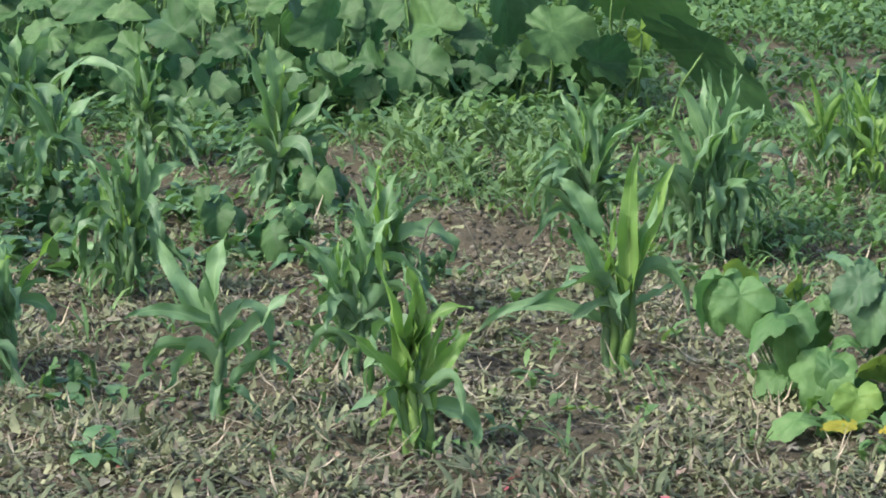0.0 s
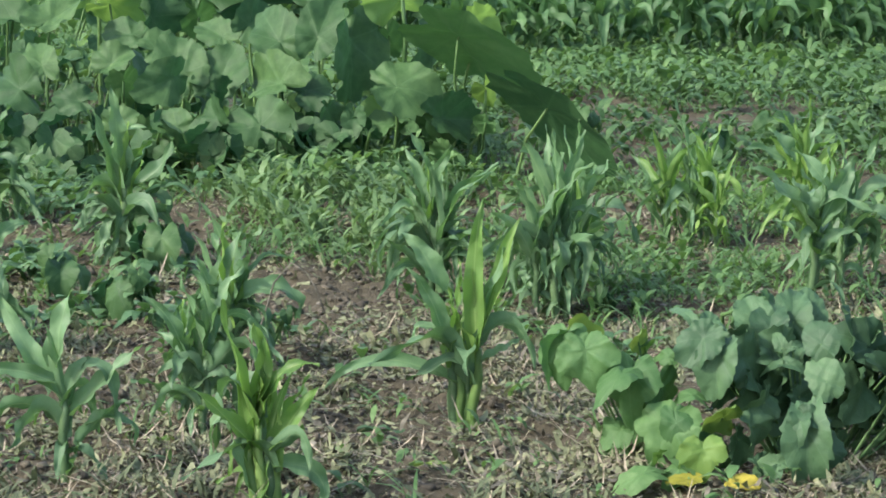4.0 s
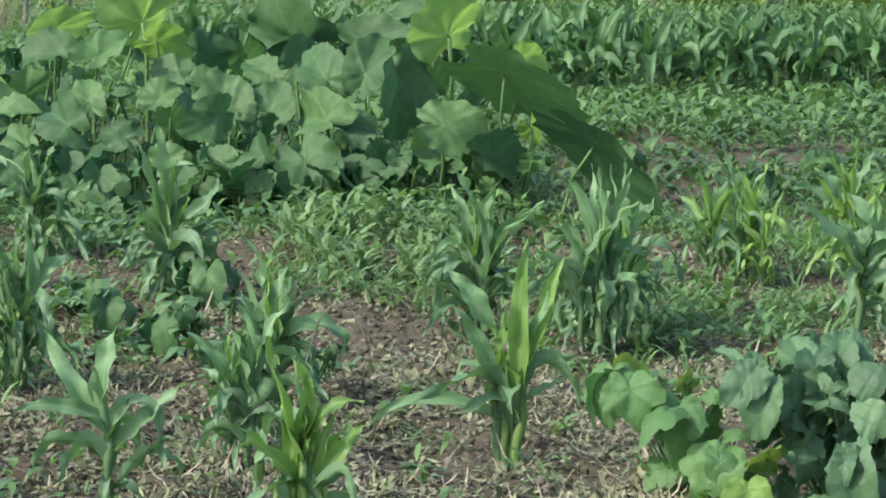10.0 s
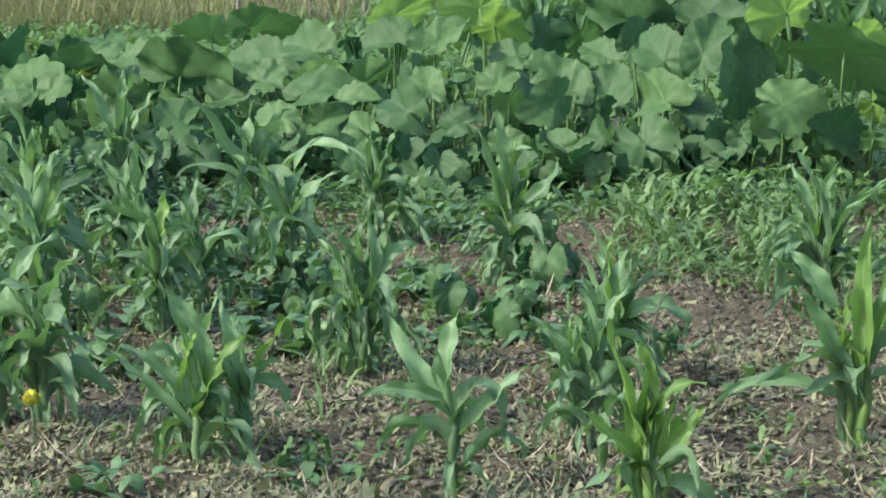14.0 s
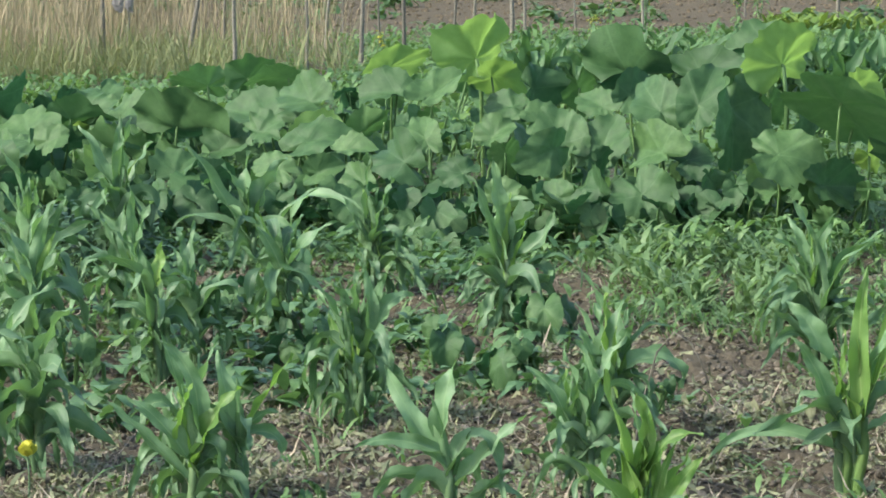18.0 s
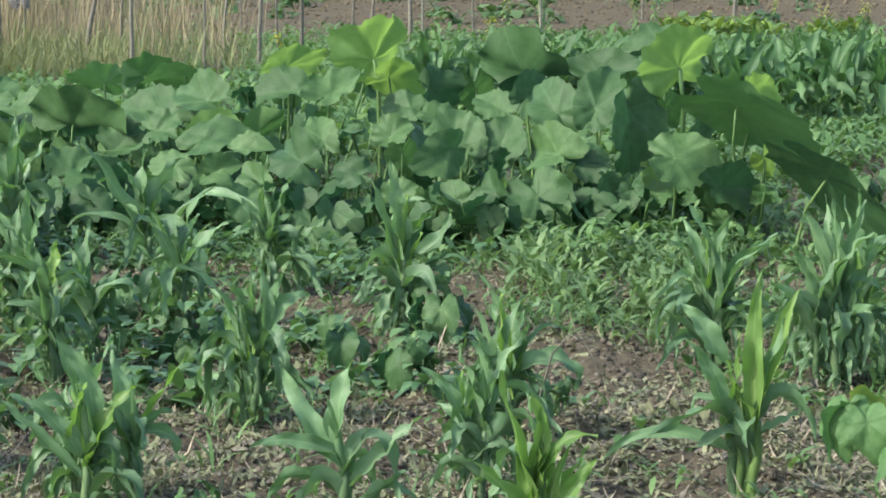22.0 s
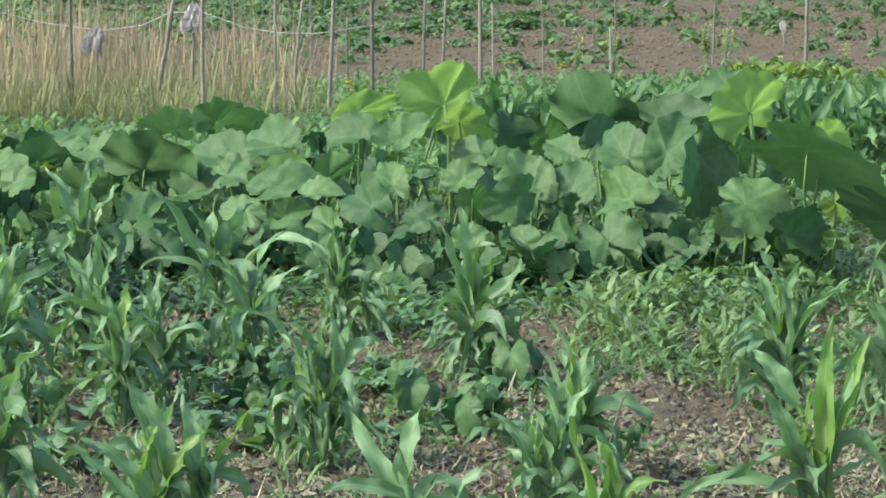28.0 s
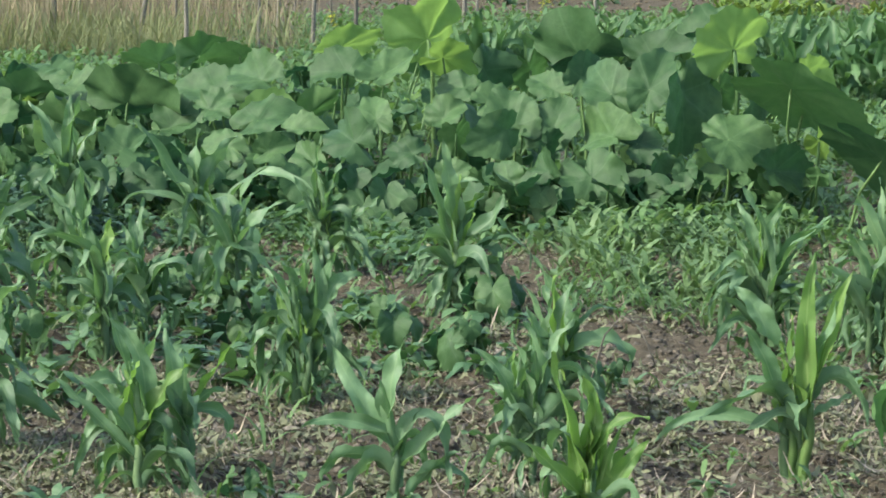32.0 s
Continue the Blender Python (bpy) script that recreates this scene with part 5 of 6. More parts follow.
for i, (x, y, n, rad) in enumerate([(0.13, 9.2, 5, 0.075), (-0.1, 9.6, 5, 0.07), (-0.93, 10.9, 5, 0.09), (0.27, 10.35, 4, 0.085), (-1.0, 11.2, 5, 0.08), (-0.45, 7.16, 3, 0.045), (-0.62, 9.85, 4, 0.08), (-1.3, 9.0, 4, 0.07), (1.75, 9.2, 4, 0.06), (2.1, 8.7, 4, 0.06), (-0.2, 10.3, 4, 0.06), (0.6, 8.6, 3, 0.04), (3.0, 13.4, 5, 0.08), (3.5, 14.2, 5, 0.08), (2.6, 14.6, 5, 0.08), (3.9, 13.0, 5, 0.08)]):
    p = Squash(x, y, "squash seedling with a few broad leaves low on the soil")
    p.ob["group"] = "squash seedlings"
    for k in range(n):
        a = 6.28 * k / n + i
        p.leaf((x + rad * RNG.uniform(0.4, 1.3) * math.cos(a), y + 0.9 * rad * math.sin(a), gz(x, y) + rad * RNG.uniform(0.9, 2.4)), rad * RNG.uniform(0.5, 1.0), (0.8 * math.cos(a) + RNG.uniform(-0.3, 0.3), 0.7 * math.sin(a) - 0.2, RNG.uniform(0.3, 0.8)), (math.cos(a), math.sin(a), -RNG.uniform(0.2, 1.2)), 900 + 10 * i + k, rings=6, seg=48, length=RNG.uniform(1.0, 1.5), fold=RNG.uniform(0.2, 0.9), cup=0.4, ruffle=0.15, teeth=0.04)
for i in range(40):
    x, y = RNG.uniform(2.0, 5.6), RNG.uniform(14.2, 20.2)
    if x < 2.4 + 0.05 * (y - 14) or (2.8 < x < 4.3 and 14.8 < y < 16.7):
        continue
    bush(x, y, RNG.uniform(0.16, 0.3), RNG.uniform(0.12, 0.22), 16, RNG.uniform(0.06, 0.09), "low bean bush in a weedy strip, shade in its dark green colour", 520 + i, material=WEED_SHADED, group="bean bushes behind the squash")
# broad-leaved low plants under the maize
for i, (x, y, s) in enumerate([(-0.45, 7.16, 0.10), (-0.92, 7.0, 0.12), (0.14, 9.95, 0.12), (-0.35, 6.4, 0.08), (0.62, 9.0, 0.08), (1.35, 8.9, 0.14), (1.6, 8.6, 0.12), (-0.78, 6.72, 0.10), (-1.2, 6.65, 0.1)]):
    bush(x, y, s, s * 0.7, 9, 0.055, "small broad-leaved weed with dull green leaves", 400 + i, "broadleaf_weed", BEAN, "weed", "broad-leaved weeds")

for i in range(34):
    y = RNG.uniform(8.5, 11.8)
    x = RNG.uniform(-0.17 * y, -0.02 * y)
    s = RNG.uniform(0.06, 0.13)
    bush(x, y, s, s * RNG.uniform(0.8, 1.5), int(RNG.integers(3, 7)), RNG.uniform(0.07, 0.11), "broad-leaved weed with dull grey-green leaves between the maize", 620 + i, "broadleaf_weed", BEAN if i % 3 else WEED, "weed", "broad-leaved weeds")


# ---- weeds and litter, too many to count ----
def weed_density(x, y):
    d = 0.032 + 0.0 * x
    d = np.maximum(d, 0.62 * np.clip((y - 10.3) / 0.4, 0, 1) * np.clip((x - 0.35) / 0.3, 0, 1))
    d = np.maximum(d, 0.75 * np.clip((y - 8.6) / 1.2, 0, 1) * np.clip((x - 1.25) / 0.4, 0, 1))
    d = np.maximum(d, 0.10 * np.clip((y - 8.3) / 0.8, 0, 1))
    d = np.maximum(d, 0.5 * np.clip((y - 11.6) / 0.8, 0, 1))
    d = d * np.where(y > 13.4, 0.55, 1.0)
    patch = value_noise(x * 1.7, y * 1.1, 21)
    d = d * np.where(y > 9, np.clip((patch - 0.22) * 2.4, 0.12, 1), 1.0)
    bare = np.exp(-(((x - 0.83) / 0.42) ** 2 + ((y - 9.85) / 0.42) ** 2)) + np.exp(-(((x - 3.5) / 0.8) ** 2 + ((y - 15.7) / 0.75) ** 2)) + np.exp(-(((x - 2.9) / 0.5) ** 2 + ((y - 14.3) / 0.4) ** 2))
    return d * np.clip(1 - 1.3 * bare, 0, 1)


def field_of(name, label, category, material, count, region, density, make, seed, each=1, cuts=4, crumple=0.0):
    """make(r, n) gives length, width, head, pitch, curl, lift and spread for n leaves; `each` leaves share a spot."""
    r = np.random.default_rng(seed)
    x0, x1, y0, y1 = region
    xs, ys = r.uniform(x0, x1, count), r.uniform(y0, y1, count)
    # only what lies in the wedge ahead of the tripod
    keep = (xs > -0.20 * ys - 0.3) & (xs < 0.30 * ys + 0.3) & (r.uniform(0, 1, count) < density(xs, ys))
    xs, ys = np.repeat(xs[keep], each), np.repeat(ys[keep], each)
    size = np.repeat(r.uniform(0.6, 1.35, int(keep.sum())), each)
    n = len(xs)
    length, width, head, pitch, curl, lift, spread = make(r, n)
    xs, ys = xs + r.normal(0, 1, n) * spread, ys + r.normal(0, 1, n) * spread
    at = np.stack([xs, ys, ground_height(xs, ys) + lift * size], 1)
    v, f = leaf_field(length * size, width * size, head, pitch, curl, at, cuts, crumple, seed)
    tagged(new(name, quick_mesh(name, v, f, material)), label, category, kind="stuff")


def u(r, n, a, b):
    return r.uniform(a, b, n)


def weed_tuft(r, n):
    h = u(r, n, 0.02, 0.07)
    return h, h * u(r, n, 0.10, 0.26), u(r, n, 0, 6.28), u(r, n, 0.3, 1.5), np.full(n, 0.7), u(r, n, 0, 0.06), 0.012


def rank_tuft(r, n):
    h = u(r, n, 0.03, 0.11)
    return h, h * u(r, n, 0.12, 0.3), u(r, n, 0, 6.28), u(r, n, 0.5, 1.5), np.full(n, 0.7), u(r, n, 0, 0.1), 0.02


def grass_tuft(r, n):
    return u(r, n, 0.07, 0.18), u(r, n, 0.003, 0.006), u(r, n, 0, 6.28), u(r, n, 0.8, 1.45), np.full(n, 0.7), np.zeros(n), 0.015


def litter_bit(r, n):
    return u(r, n, 0.011, 0.052), u(r, n, 0.0018, 0.0088), u(r, n, 0, 6.28), r.normal(0, 0.24, n), r.normal(0, 0.5, n), u(r, n, 0.002, 0.014), 0.03


def straw_bit(r, n):
    return u(r, n, 0.02, 0.15), u(r, n, 0.001, 0.0032), u(r, n, 0, 6.28), r.normal(0, 0.15, n), r.normal(0, 0.3, n), u(r, n, 0.006, 0.018), 0.03


def one(x, y):
    return np.ones_like(x)


def litter_density(x, y):
    bare = np.exp(-(((x - 0.85) / 0.45) ** 2 + ((y - 9.75) / 0.75) ** 2)) + 0.8 * np.exp(-(((x + 0.5) / 0.4) ** 2 + ((y - 11.0) / 0.6) ** 2))
    return np.clip(1 - 1.15 * bare, 0.04, 1) * np.clip(0.16 + 2.2 * (value_noise(x * 2.3, y * 2.0, 33) - 0.42) + 2.0 * (value_noise(x * 7, y * 6, 34) - 0.42), 0.06, 1) * np.clip((11.5 - y) / 3.0, 0.15, 1)


def front_density(x, y):
    return np.clip((6.55 - y) / 0.4, 0, 1) * np.clip(value_noise(x * 3, y * 3, 35) * 1.6 - 0.1, 0, 1)


field_of("weeds", "mat of small bright green weeds covering the soil", "weeds", WEED, 21500, (-2.6, 6.5, 6.2, 13.5), weed_density, weed_tuft, 51, 6, 3)
field_of("rank_weeds", "strip of taller green weeds behind the squash, shade in their colour", "weeds", WEED_SHADED, 20500, (-2.6, 6.5, 13.5, 20.5), weed_density, rank_tuft, 62, 7, 3)
field_of("grass_tufts", "thin upright grass blades among the weeds", "grass", WEED, 22000, (-2.6, 6.0, 6.2, 20.0), weed_density, grass_tuft, 52, 5, 3)


def lush_tuft(r, n):
    h = u(r, n, 0.04, 0.12)
    return h, h * u(r, n, 0.05, 0.16), u(r, n, 0, 6.28), u(r, n, 0.7, 1.5), np.full(n, 0.6), u(r, n, 0, 0.11), 0.016


def lush_density(x, y):
    d = 1.2 - ((x - 1.06) / 0.52) ** 2 - ((y - 11.6) / 1.2) ** 2 + 1.1 * (value_noise(x * 4, y * 4, 44) - 0.5)
    return np.clip(d, 0, 1) * np.clip(value_noise(x * 7, y * 5, 45) * 2 - 0.35, 0, 1)


field_of("lush_weeds", "patch of taller light green weeds and grass", "weeds", WEED_LIGHT, 1700, (0.3, 2.3, 10.0, 12.9), lush_density, lush_tuft, 61, 11, 3)
field_of("cut_weeds", "wilted dull green cut weeds lying on the soil", "plant litter", WEED_DULL, 120000, (-2.2, 3.0, 5.4, 12.5), litter_density, litter_bit, 53, 2, 3, 0.28)
field_of("straw_litter", "dry pale straw scattered over the soil", "straw", STRAW, 75000, (-2.2, 3.0, 5.4, 12.5), litter_density, straw_bit, 54, 1, 2)
field_of("brown_litter", "dead grey-brown leaf bits over the soil", "plant litter", BROWN_BITS, 62000, (-2.2, 3.0, 5.4, 12.5), litter_density, litter_bit, 58, 1, 3, 0.28)
field_of("reddish_litter", "dry reddish-brown leaf litter", "plant litter", RED_BITS, 6500, (-1.6, 2.4, 5.3, 7.0), front_density, litter_bit, 55, 1, 3, 0.28)


def stub(r, n):
    h = u(r, n, 0.03, 0.085)
    return h, h * u(r, n, 0.05, 0.1), u(r, n, 0, 6.28), u(r, n, 0.5, 1.4), np.full(n, 0.5), np.zeros(n), 0.012


def stub_density(x, y):
    return np.clip((7.15 - y) / 0.5, 0.06, 1) * np.clip(value_noise(x * 2.5, y * 2.5, 37) * 3.0 - 1.25 + 0.35 * (y < 6.5), 0, 1)


field_of("weed_stubs", "dull grey-green weed stubs standing in the litter", "weeds", STUB, 4200, (-1.8, 2.6, 5.4, 9.0), stub_density, stub, 60, 5, 3)


def clods(count, region, seed, big=1.0, name="soil_clods", where=None, material=None):
    r = np.random.default_rng(seed)
    x, y = r.uniform(region[0], region[1], count), r.uniform(region[2], region[3], count)
    if where:
        keep = r.uniform(0, 1, count) < where(x, y)
        x, y = x[keep], y[keep]
        count = len(x)
    s = big * (0.004 + 0.016 * r.uniform(0, 1, count) ** 3)
    ball = bmesh.new()
    bmesh.ops.create_icosphere(ball, subdivisions=1, radius=1.0)
    shape = np.array([w.co for w in ball.verts]) * (1, 1, 0.75)
    f = np.array([[w.index for w in face.verts] for face in ball.faces])
    ball.free()
    k = len(shape)
    turn = r.uniform(0, 6.28, count)
    long = r.uniform(0.7, 1.5, (count, 1, 1))
    lump = 1 + 0.22 * np.sin(shape[None] @ r.normal(0, 2.6, (count, 3, 1)) + r.uniform(0, 6.28, (count, 1, 1))) + r.normal(0, 0.22, (count, k, 1))
    v = shape[None] * s[:, None, None] * lump
    c, sn = np.cos(turn)[:, None], np.sin(turn)[:, None]
    v = np.stack([(v[:, :, 0] * long[:, :, 0]) * c - v[:, :, 1] * sn, (v[:, :, 0] * long[:, :, 0]) * sn + v[:, :, 1] * c, v[:, :, 2]], 2)
    v = v + np.stack([x, y, ground_height(x, y) + 0.2 * s], 1)[:, None, :]
    f = (f[None] + k * np.arange(count)[:, None, None]).reshape(-1, 3)
    tagged(new(name, quick_mesh(name, v.reshape(-1, 3), f, material or CLOD)), "small crumbly brown soil clods", "soil", kind="stuff")


clods(9000, (-2.2, 3.2, 5.4, 12.0), 56)
clods(16000, (-1.9, 2.6, 5.6, 10.5), 57, 1.0, "large_soil_clods", lambda x, y: np.clip(0.6 - 1.6 * litter_density(x, y), 0, 1))
clods(36000, (-8, 20, 35.0, 85.0), 59, 1.9, "field_clods", material=FIELD_CLOD)


# ---- ripe grass and far field ----
def hay_blade(r, n):
    return u(r, n, 0.6, 1.12), u(r, n, 0.0025, 0.0055), u(r, n, 0, 6.28), u(r, n, 1.3, 1.57), u(r, n, -0.1, 0.35), np.zeros(n), 0.05


def hay_density(x, y):
    edge = -1.0 - 0.05 * (y - 26) + 0.9 * (value_noise(y * 1.3, x * 0.3, 41) - 0.5)
    return np.where(x < edge, np.clip((edge - x) * 0.33 + 0.1, 0, 1), 0.0) * np.clip(value_noise(x * 1.5, y * 0.8, 43) * 2 - 0.3, 0.1, 1)


field_of("ripe_grass", "patch of tall ripe straw-coloured grass", "tall grass", HAY, 5600, (-9.0, 0.5, 26.8, 34.0), hay_density, hay_blade, 57, 2, 4)


def green_blade(r, n):
    return u(r, n, 0.3, 0.6), u(r, n, 0.003, 0.007), u(r, n, 0, 6.28), u(r, n, 1.1, 1.5), u(r, n, 0.1, 0.6), np.zeros(n), 0.05


field_of("green_grass", "green grass under the ripe patch", "tall grass", HAY_GREEN, 5000, (-9.0, -1.0, 25.6, 29.0), lambda x, y: np.where(x < -2.2, 0.6, 0.15), green_blade, 59, 2, 3)


# ---- stakes, cord and film ----
def stake(foot, top, r):
    fx, fy = foot
    n = 9
    a, b = Vector((0, 0, -0.1)), Vector((top[0] - fx, top[1] - fy, top[2]))
    rr = np.random.default_rng(int(abs(fx) * 1000) + int(top[2] * 77))
    pts = [a.lerp(b, i / (n - 1)) + Vector((rr.normal(0, 0.003), rr.normal(0, 0.003), 0)) for i in range(n)]
    v, f = tube(pts, [1.5 * r * (1 - 0.25 * i / (n - 1)) * rr.uniform(0.92, 1.1) for i in range(n)], 7)
    ob = new("stake", mesh_of("stake", v, f, WOOD))
    ob.location = (fx, fy, gz(fx, fy))
    tagged(ob, "thin weathered wooden stake standing in the ground", "stake", "stakes along the plot")


stake((-3.69, 28.50), (-3.70, 28.50, 1.69), 0.016)
stake((-2.78, 27.50), (-2.56, 27.50, 1.16), 0.018)
stake((-2.12, 25.40), (-2.10, 25.40, 1.74), 0.014)
stake((-1.62, 28.00), (-1.59, 28.00, 1.70), 0.013)
stake((-1.52, 29.00), (-1.38, 29.00, 1.12), 0.012)
stake((-1.07, 27.50), (-0.98, 27.50, 1.65), 0.015)
stake((-0.96, 30.00), (-0.96, 30.00, 0.92), 0.01)
stake((-0.68, 29.50), (-0.69, 29.50, 1.66), 0.016)
stake((-0.18, 33.00), (-0.14, 33.00, 1.05), 0.013)
stake((0.03, 33.00), (0.10, 33.00, 1.05), 0.014)
stake((0.50, 33.00), (0.49, 33.00, 1.62), 0.018)
stake((0.65, 33.00), (0.64, 33.00, 1.00), 0.012)
stake((1.31, 35.00), (1.29, 35.00, 1.01), 0.01)
stake((1.97, 32.00), (1.95, 32.00, 0.74), 0.013)
stake((3.89, 40.00), (3.92, 40.00, 1.22), 0.012)
stake((4.61, 35.50), (4.64, 35.50, 1.59), 0.018)
stake((-1.60, 36.00), (-1.62, 36.00, 1.40), 0.008)
stake((-5.60, 40.00), (-5.58, 40.00, 0.96), 0.01)
stake((-4.55, 38.00), (-4.55, 38.00, 0.99), 0.01)
stake((2.63, 48.00), (2.66, 48.00, 1.17), 0.012)
stake((3.00, 48.00), (3.03, 48.00, 1.17), 0.012)


cord_pts = [(-4.47, 29, 1.01), (-4.07, 29, 0.91), (-3.44, 29, 0.82), (-3.03, 29, 0.87), (-2.74, 29, 1.0), (-2.41, 29, 1.01), (-1.99, 29, 0.85), (-1.64, 29, 0.79), (-1.24, 29, 0.78), (-0.66, 29, 0.86)]
v, f = tube(cord_pts, [0.0045] * len(cord_pts), 6)
tagged(new("cord", mesh_of("cord", v, f, CORD)), "pale slack cord strung between the stakes", "cord")


def film_bag(at, w, h, seed, material=None, label="crumpled whitish plastic bag tied to a stake", group="bags on the stakes"):
    """A crumpled sheet of film hung over a stake: closed at the top, open folds below."""
    r = np.random.default_rng(seed)
    verts, rows, cols = [], 12, 22
    for i in range(rows):
        q = i / (rows - 1)
        for j in range(cols):
            t = 2 * math.pi * j / cols
            rad = w * (0.15 + 0.85 * math.sin(math.pi * min(1, 0.08 + q * 0.72)) ** 0.8)
            rad *= 1 + 0.28 * math.sin(3 * t + seed + 2 * q) + 0.16 * math.sin(7 * t + 3 * seed + 4 * q) + r.normal(0, 0.1)
            verts.append((rad * math.cos(t) + 0.25 * w * math.sin(4 * q + seed), 0.6 * rad * math.sin(t), h * (0.5 - q) + r.normal(0, 0.014) - (0.1 * h * math.sin(2 * t + seed) if i > rows - 3 else 0)))
    ob = new("plastic_bag", mesh_of("plastic_bag", verts, grid_faces(rows, cols, 0, True), material or PLASTIC, smooth=False))
    ob.location = at
    tagged(ob, label, "plastic bag", group)


film_bag((-2.52, 29.0, 0.95), 0.09, 0.27, 1)
film_bag((-3.50, 28.9, 0.72), 0.09, 0.24, 2)
film_bag((4.13, 34.5, 0.06), 0.13, 0.14, 3, BLUE, "crumpled blue plastic film lying by the salad row", "")
film_bag((5.74, 47.0, 0.36), 0.05, 0.17, 4, None, "pale plastic bag pulled over a short stick")
stake((5.76, 47.0), (5.74, 47.0, 0.44), 0.012)
stake((-3.50, 28.95), (-3.48, 28.95, 0.86), 0.01)
stake((-2.53, 29.06), (-2.50, 29.05, 1.12), 0.01)


branch_pts = [(7.10, 33.5, 0.76), (7.31, 33.5, 0.70), (7.40, 33.5, 0.63), (7.50, 33.5, 0.50), (7.62, 33.5, 0.34), (7.74, 33.5, 0.17), (7.86, 33.5, -0.04)]
v, f = tube(branch_pts, [0.008, 0.016, 0.022, 0.026, 0.03, 0.034, 0.036], 8)
branch = new("dead_branch", mesh_of("dead_branch", v, f, BARK))
tagged(branch, "dark dead branch leaning out of the ground", "branch")
twig_v, twig_f = tube([(7.44, 33.5, 0.58), (7.47, 33.47, 0.68), (7.45, 33.45, 0.78)], [0.012, 0.008, 0.004], 6)
part("twig", mesh_of("twig", twig_v, twig_f, BARK), branch)


# ---- far field: rows of young crops on bare soil ----
def crop(r, n):
    h = u(r, n, 0.12, 0.34)
    return h, h * u(r, n, 0.15, 0.3), u(r, n, 0, 6.28), u(r, n, 0.1, 1.3), np.full(n, 0.8), u(r, n, 0, 0.12), 0.10


def crop_rows(x, y):
    strip = np.clip(np.sin(y * 6.28 / 2.4) * 1.6 + 0.5, 0.1, 1)
    belt = np.where(y < 58, 0.45, 1.0)
    return strip * belt * np.clip((0.11 - x / y) / 0.08, 0.32, 1) * np.clip(value_noise(x * 0.5, y * 0.3, 61) * 1.9 - 0.25, 0.06, 1)


field_of("field_crops", "rows of young green crops in a bare brown field", "crops", FAR_MAIZE, 13000, (-20, 32, 36.5, 130), crop_rows, crop, 71, 20, 3)


def far_corn(r, n):
    h = u(r, n, 0.8, 1.4)
    return h * u(r, n, 0.5, 0.8), np.full(n, 0.05), u(r, n, 0, 6.28), u(r, n, 0.8, 1.5), np.full(n, 1.0), h * u(r, n, 0.0, 0.4), 0.06


def far_rows(x, y):
    return np.clip(value_noise(x * 0.12, y * 0.1, 63) * 2.2 - 0.35, 0.05, 1) * np.clip(value_noise(x * 0.9, y * 0.16, 64) * 3 - 1.2, 0.02, 1) * np.clip((0.13 - x / y) / 0.08, 0.4, 1)


field_of("far_maize", "distant dense green maize rows", "maize rows", FAR_MAIZE, 11000, (-35, 60, 80, 190), far_rows, far_corn, 72, 12, 3)


def back_weed(r, n):
    h = u(r, n, 0.05, 0.14)
    return h, h * u(r, n, 0.08, 0.22), u(r, n, 0, 6.28), u(r, n, 0.5, 1.5), np.full(n, 0.8), u(r, n, 0, 0.1), 0.05


def back_density(x, y):
    return np.where(y < 27, 0.9, 0.6) * np.clip((36 - y) / 4, 0, 1) * np.where((x < -1.2 - 0.03 * (y - 26)) & (y > 25), 0.35, 1)


field_of("back_weeds", "rank green weeds behind the squash bed", "weeds", WEED, 24000, (-6, 10, 17.0, 36), back_density, back_weed, 73, 7, 3)


def lettuce(r, n):
    h = u(r, n, 0.08, 0.3)
    return h, h * u(r, n, 0.06, 0.15), u(r, n, 0, 6.28), u(r, n, 0.5, 1.5), np.full(n, 0.6), np.full(n, 0.03), 0.02


YELLOW_GREEN = leaf_material("salad_leaf", (0.090, 0.172, 0.029), (0.156, 0.238, 0.045), (0.246, 0.369, 0.049), 0.25, 0.55, island=True, scale=20.0)
field_of("salad_row", "row of bright yellow-green leafy salad plants", "salad plants", YELLOW_GREEN, 1300, (3.6, 10.5, 33.5, 35.2), lambda x, y: np.clip(value_noise(x * 2.2, y * 2.0, 75) * 2.6 - 0.85, 0.0, 1), lettuce, 74, 16, 3)


def mustard(x, y, height, seed):
    r = np.random.default_rng(seed)
    ob = thing("mustard_plant", pose(x, y, 0), "tall flowering mustard plant with small yellow blossoms", "flowering plant", "yellow flowering plants")
    stems, leaves, petals = [], [], []
    for i in range(3):
        a, sp = r.uniform(0, 6.28), r.uniform(0.02, 0.09)
        tip = Vector((sp * math.cos(a), sp * math.sin(a), height * r.uniform(0.75, 1.0)))
        stems.append(tube([(0, 0, -0.03), tip * 0.5, tip], [0.009, 0.006, 0.003], 5))
        for k in range(18):
            q = tip * r.uniform(0.5, 1.02) + Vector(r.normal(0, 0.02, 3))
            petals.append(small_leaf(0.03, 0.011, r.uniform(0, 6.28), r.uniform(-0.3, 1.0), q, 0.4))
        for k in range(7):
            leaves.append(small_leaf(r.uniform(0.08, 0.16), 0.02, r.uniform(0, 6.28), r.uniform(-0.1, 0.9), tip * r.uniform(0.1, 0.6), 0.7))
    tagged(part("branching_stem", scatter(stems, STALK, "branching_stem"), ob), kind="stuff")
    tagged(part("foliage", scatter(leaves, WEED, "foliage"), ob), kind="stuff")
    tagged(part("blossom_head", scatter(petals, PETAL, "blossom_head"), ob, "small yellow blossoms"), kind="stuff")


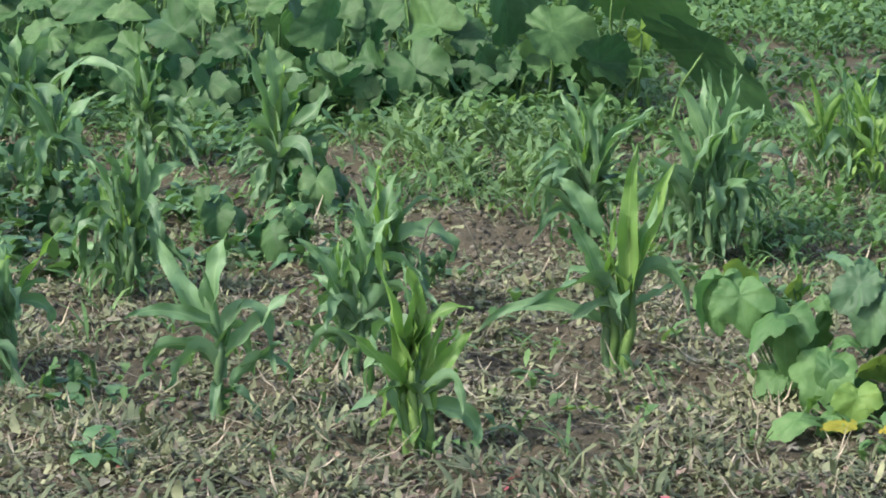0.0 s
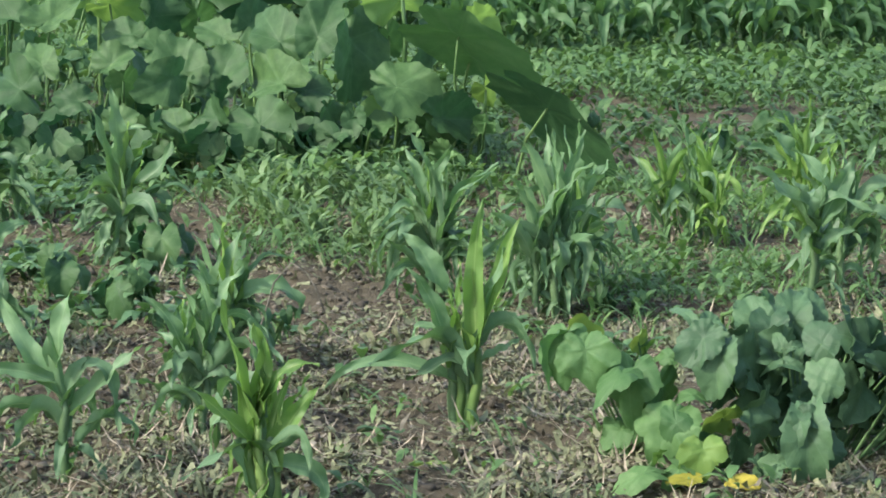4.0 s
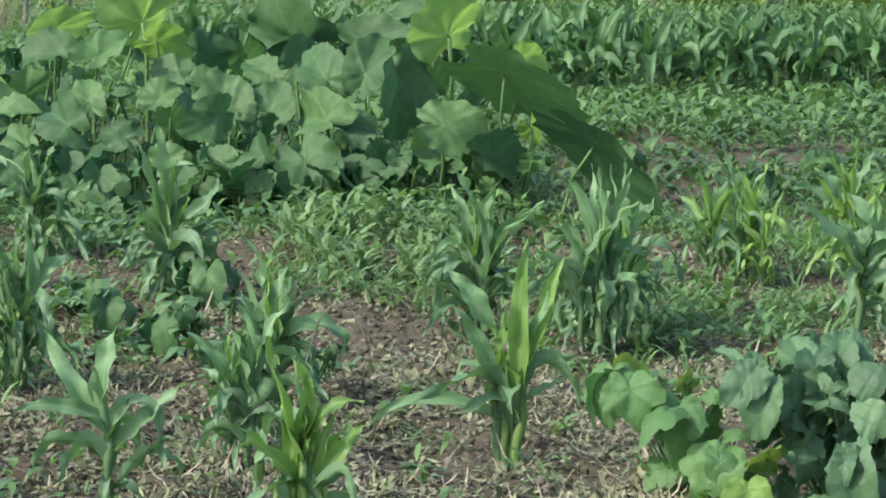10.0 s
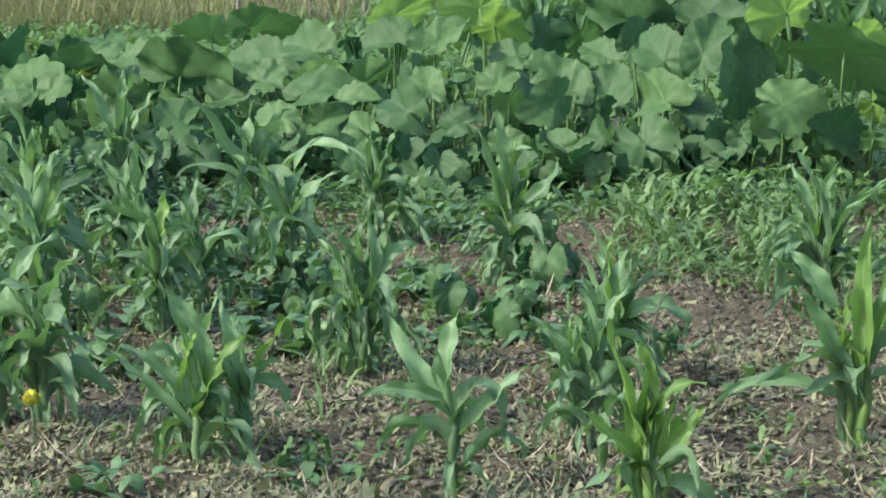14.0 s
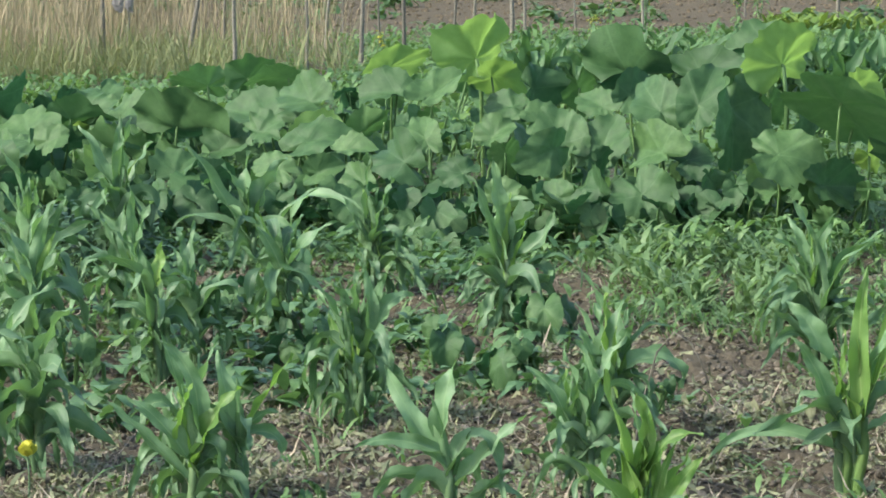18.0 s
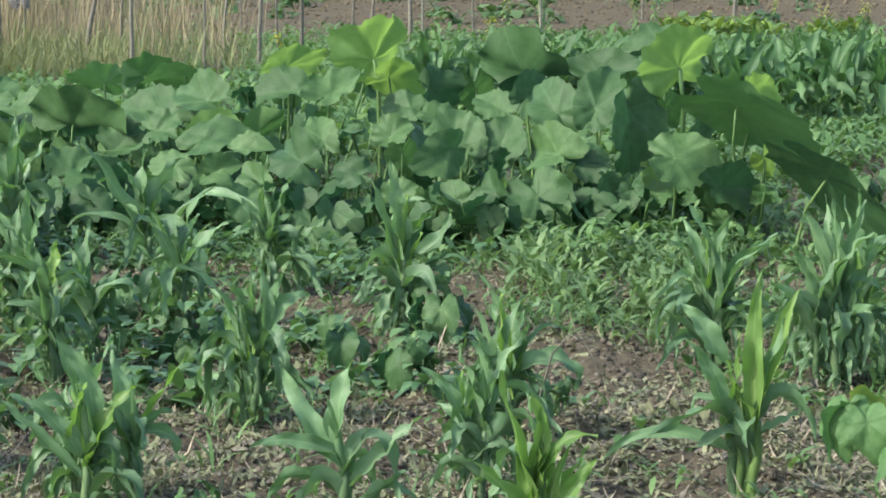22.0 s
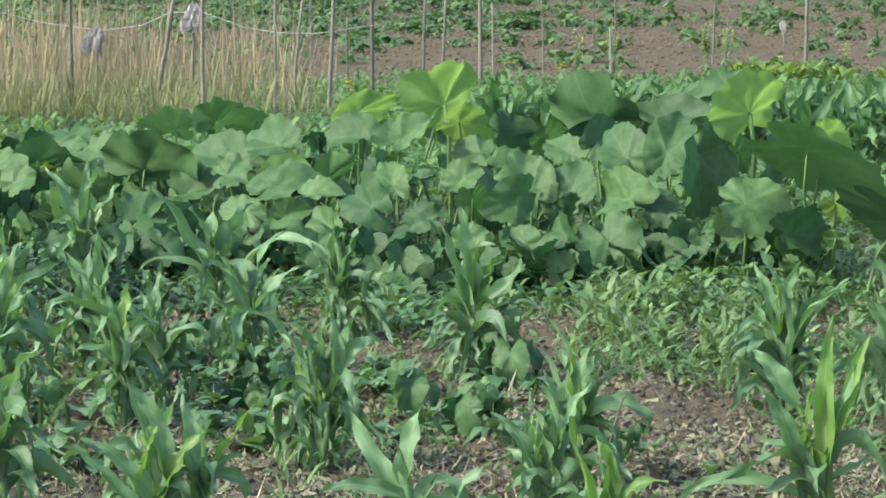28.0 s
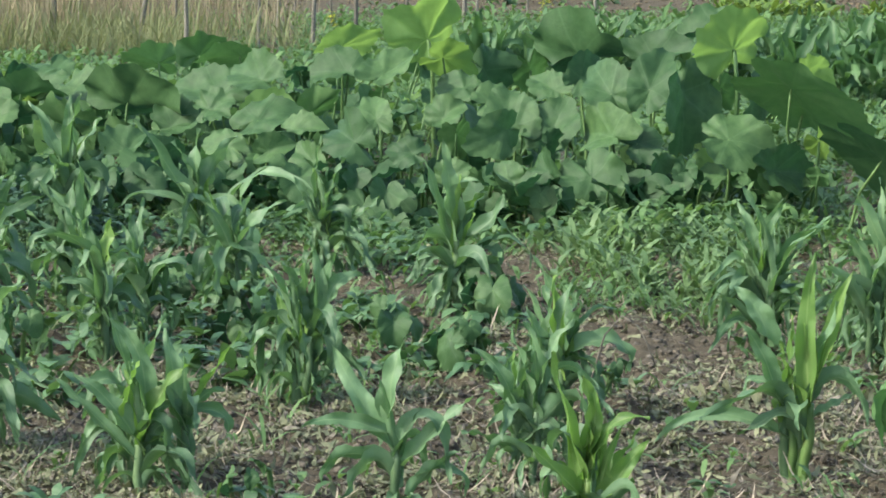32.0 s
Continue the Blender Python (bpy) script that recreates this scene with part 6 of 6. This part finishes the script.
for i, (x, y, h) in enumerate([(1.72, 34.3, 0.72), (2.22, 35.8, 0.8), (3.39, 35.7, 0.72), (3.72, 36.4, 0.72), (5.35, 37.2, 0.5), (1.5, 34.0, 0.3), (6.9, 36.2, 0.65), (7.15, 36.0, 0.6), (6.3, 35.8, 0.4), (8.6, 36.5, 0.5), (-0.9, 29.9, 0.35), (4.3, 36.0, 0.35), (5.9, 36.6, 0.35)]):
    mustard(x, y, h, 500 + i)


for i, (x, y, s) in enumerate([(6.0, 44.5, 0.8), (6.8, 43.8, 0.85), (9.6, 62.0, 1.3), (12.2, 58.0, 1.2), (8.8, 43.0, 0.8), (4.4, 47.0, 0.7), (-1.0, 46.0, 0.7), (2.0, 52.0, 0.8)]):
    maize_plant(x, y, 0.5 * s, None, 80 + i, 20 * i, 8, label="young maize plant standing alone in the far field", material=MAIZE_FAR, group="lone maize in the far field", width=0.036, detail=9)


# ---- small things on the near soil ----
def yellow_flower(x, y, z, seed, size=1.0):
    r = np.random.default_rng(seed)
    ob = thing("yellow_flower", pose(x, y, gz(x, y)), "small yellow blossom on a short green stem", "flower", "yellow blossoms near the soil")
    part("stem", mesh_of("stem", *tube([(0, 0, -0.01), (0.004, 0, z * 0.5), (0, 0, z)], [0.004, 0.003, 0.003], 6), STALK), ob)
    for k in range(14):
        ring = 0.25 if k < 6 else 0.9
        v, f = small_leaf(r.uniform(0.022, 0.03) * size, 0.012 * size, k * 0.97 + r.uniform(-0.2, 0.2), ring + r.uniform(-0.2, 0.3), (0, 0, z), -0.5)
        part("petal", mesh_of("petal", v, f, PETAL), ob)


yellow_flower(-0.787, 6.678, 0.04, 1)
yellow_flower(-0.74, 6.676, 0.045, 2)
yellow_flower(-1.238, 7.68, 0.12, 3, 1.6)


def fallen_leaf(x, y, length, half, head, material, label):
    v, f, uv = blade(length, half, 84, 10, 0.3, 15, 0.1, 12, int(abs(x) * 100))
    ob = new("fallen_leaf", mesh_of("fallen_leaf", v, f, material, uv))
    ob.matrix_basis = pose(x, y, gz(x, y) + 0.012, 0, 0, head)
    tagged(ob, label, "leaf", "fallen leaves")


fallen_leaf(0.72, 7.50, 0.13, 0.02, -10, KALE, "pale green fallen maize leaf lying on the soil")
fallen_leaf(0.80, 6.92, 0.11, 0.014, 8, LIME_LEAF, "yellow-green withered leaf lying on the soil")
fallen_leaf(0.06, 7.2, 0.13, 0.012, 5, STRAW, "dry pale fallen leaf lying on the soil")
fallen_leaf(0.15, 7.25, 0.10, 0.016, 20, LIME_LEAF, "yellow-green withered leaf lying on the soil")
fallen_leaf(0.75, 6.55, 0.10, 0.016, 60, KALE, "pale green fallen leaf lying on the soil")


def petal_bit(x, y, seed):
    v, f = small_leaf(0.03, 0.012, seed * 1.7, 0.6, (0, 0, 0.01), 0.8)
    ob = new("pink_petal", mesh_of("pink_petal", v, f, POPPY))
    ob.location = (x, y, gz(x, y))
    tagged(ob, "small pinkish red petal lying on the litter", "petal", "pink petals on the soil")


petal_bit(0.56, 6.32, 0)
petal_bit(0.58, 6.13, 1)
petal_bit(0.62, 6.21, 2)
petal_bit(0.93, 6.10, 3)
petal_bit(-0.01, 6.15, 4)
petal_bit(-0.10, 6.28, 5)
petal_bit(0.98, 5.88, 6)
petal_bit(1.53, 5.75, 7)
petal_bit(-0.29, 6.31, 8)
petal_bit(1.28, 5.87, 9)



# thin dry stem arching beside the maize
v, f = tube([(0.000, 0.000, 0.000), (0.023, -0.030, 0.142), (0.068, -0.030, 0.294), (0.119, -0.030, 0.352), (0.169, -0.030, 0.319), (0.199, -0.030, 0.259), (0.219, -0.030, 0.201)], [0.0035, 0.003, 0.003, 0.0028, 0.0025, 0.002, 0.0015], 6)
stem = new("dry_stem", mesh_of("dry_stem", v, f, BROWN_BITS))
stem.location = (0.474, 8.288, gz(0.474, 8.288) - 0.01)
tagged(stem, "thin dry brown stem arching over beside the maize", "dry stem")
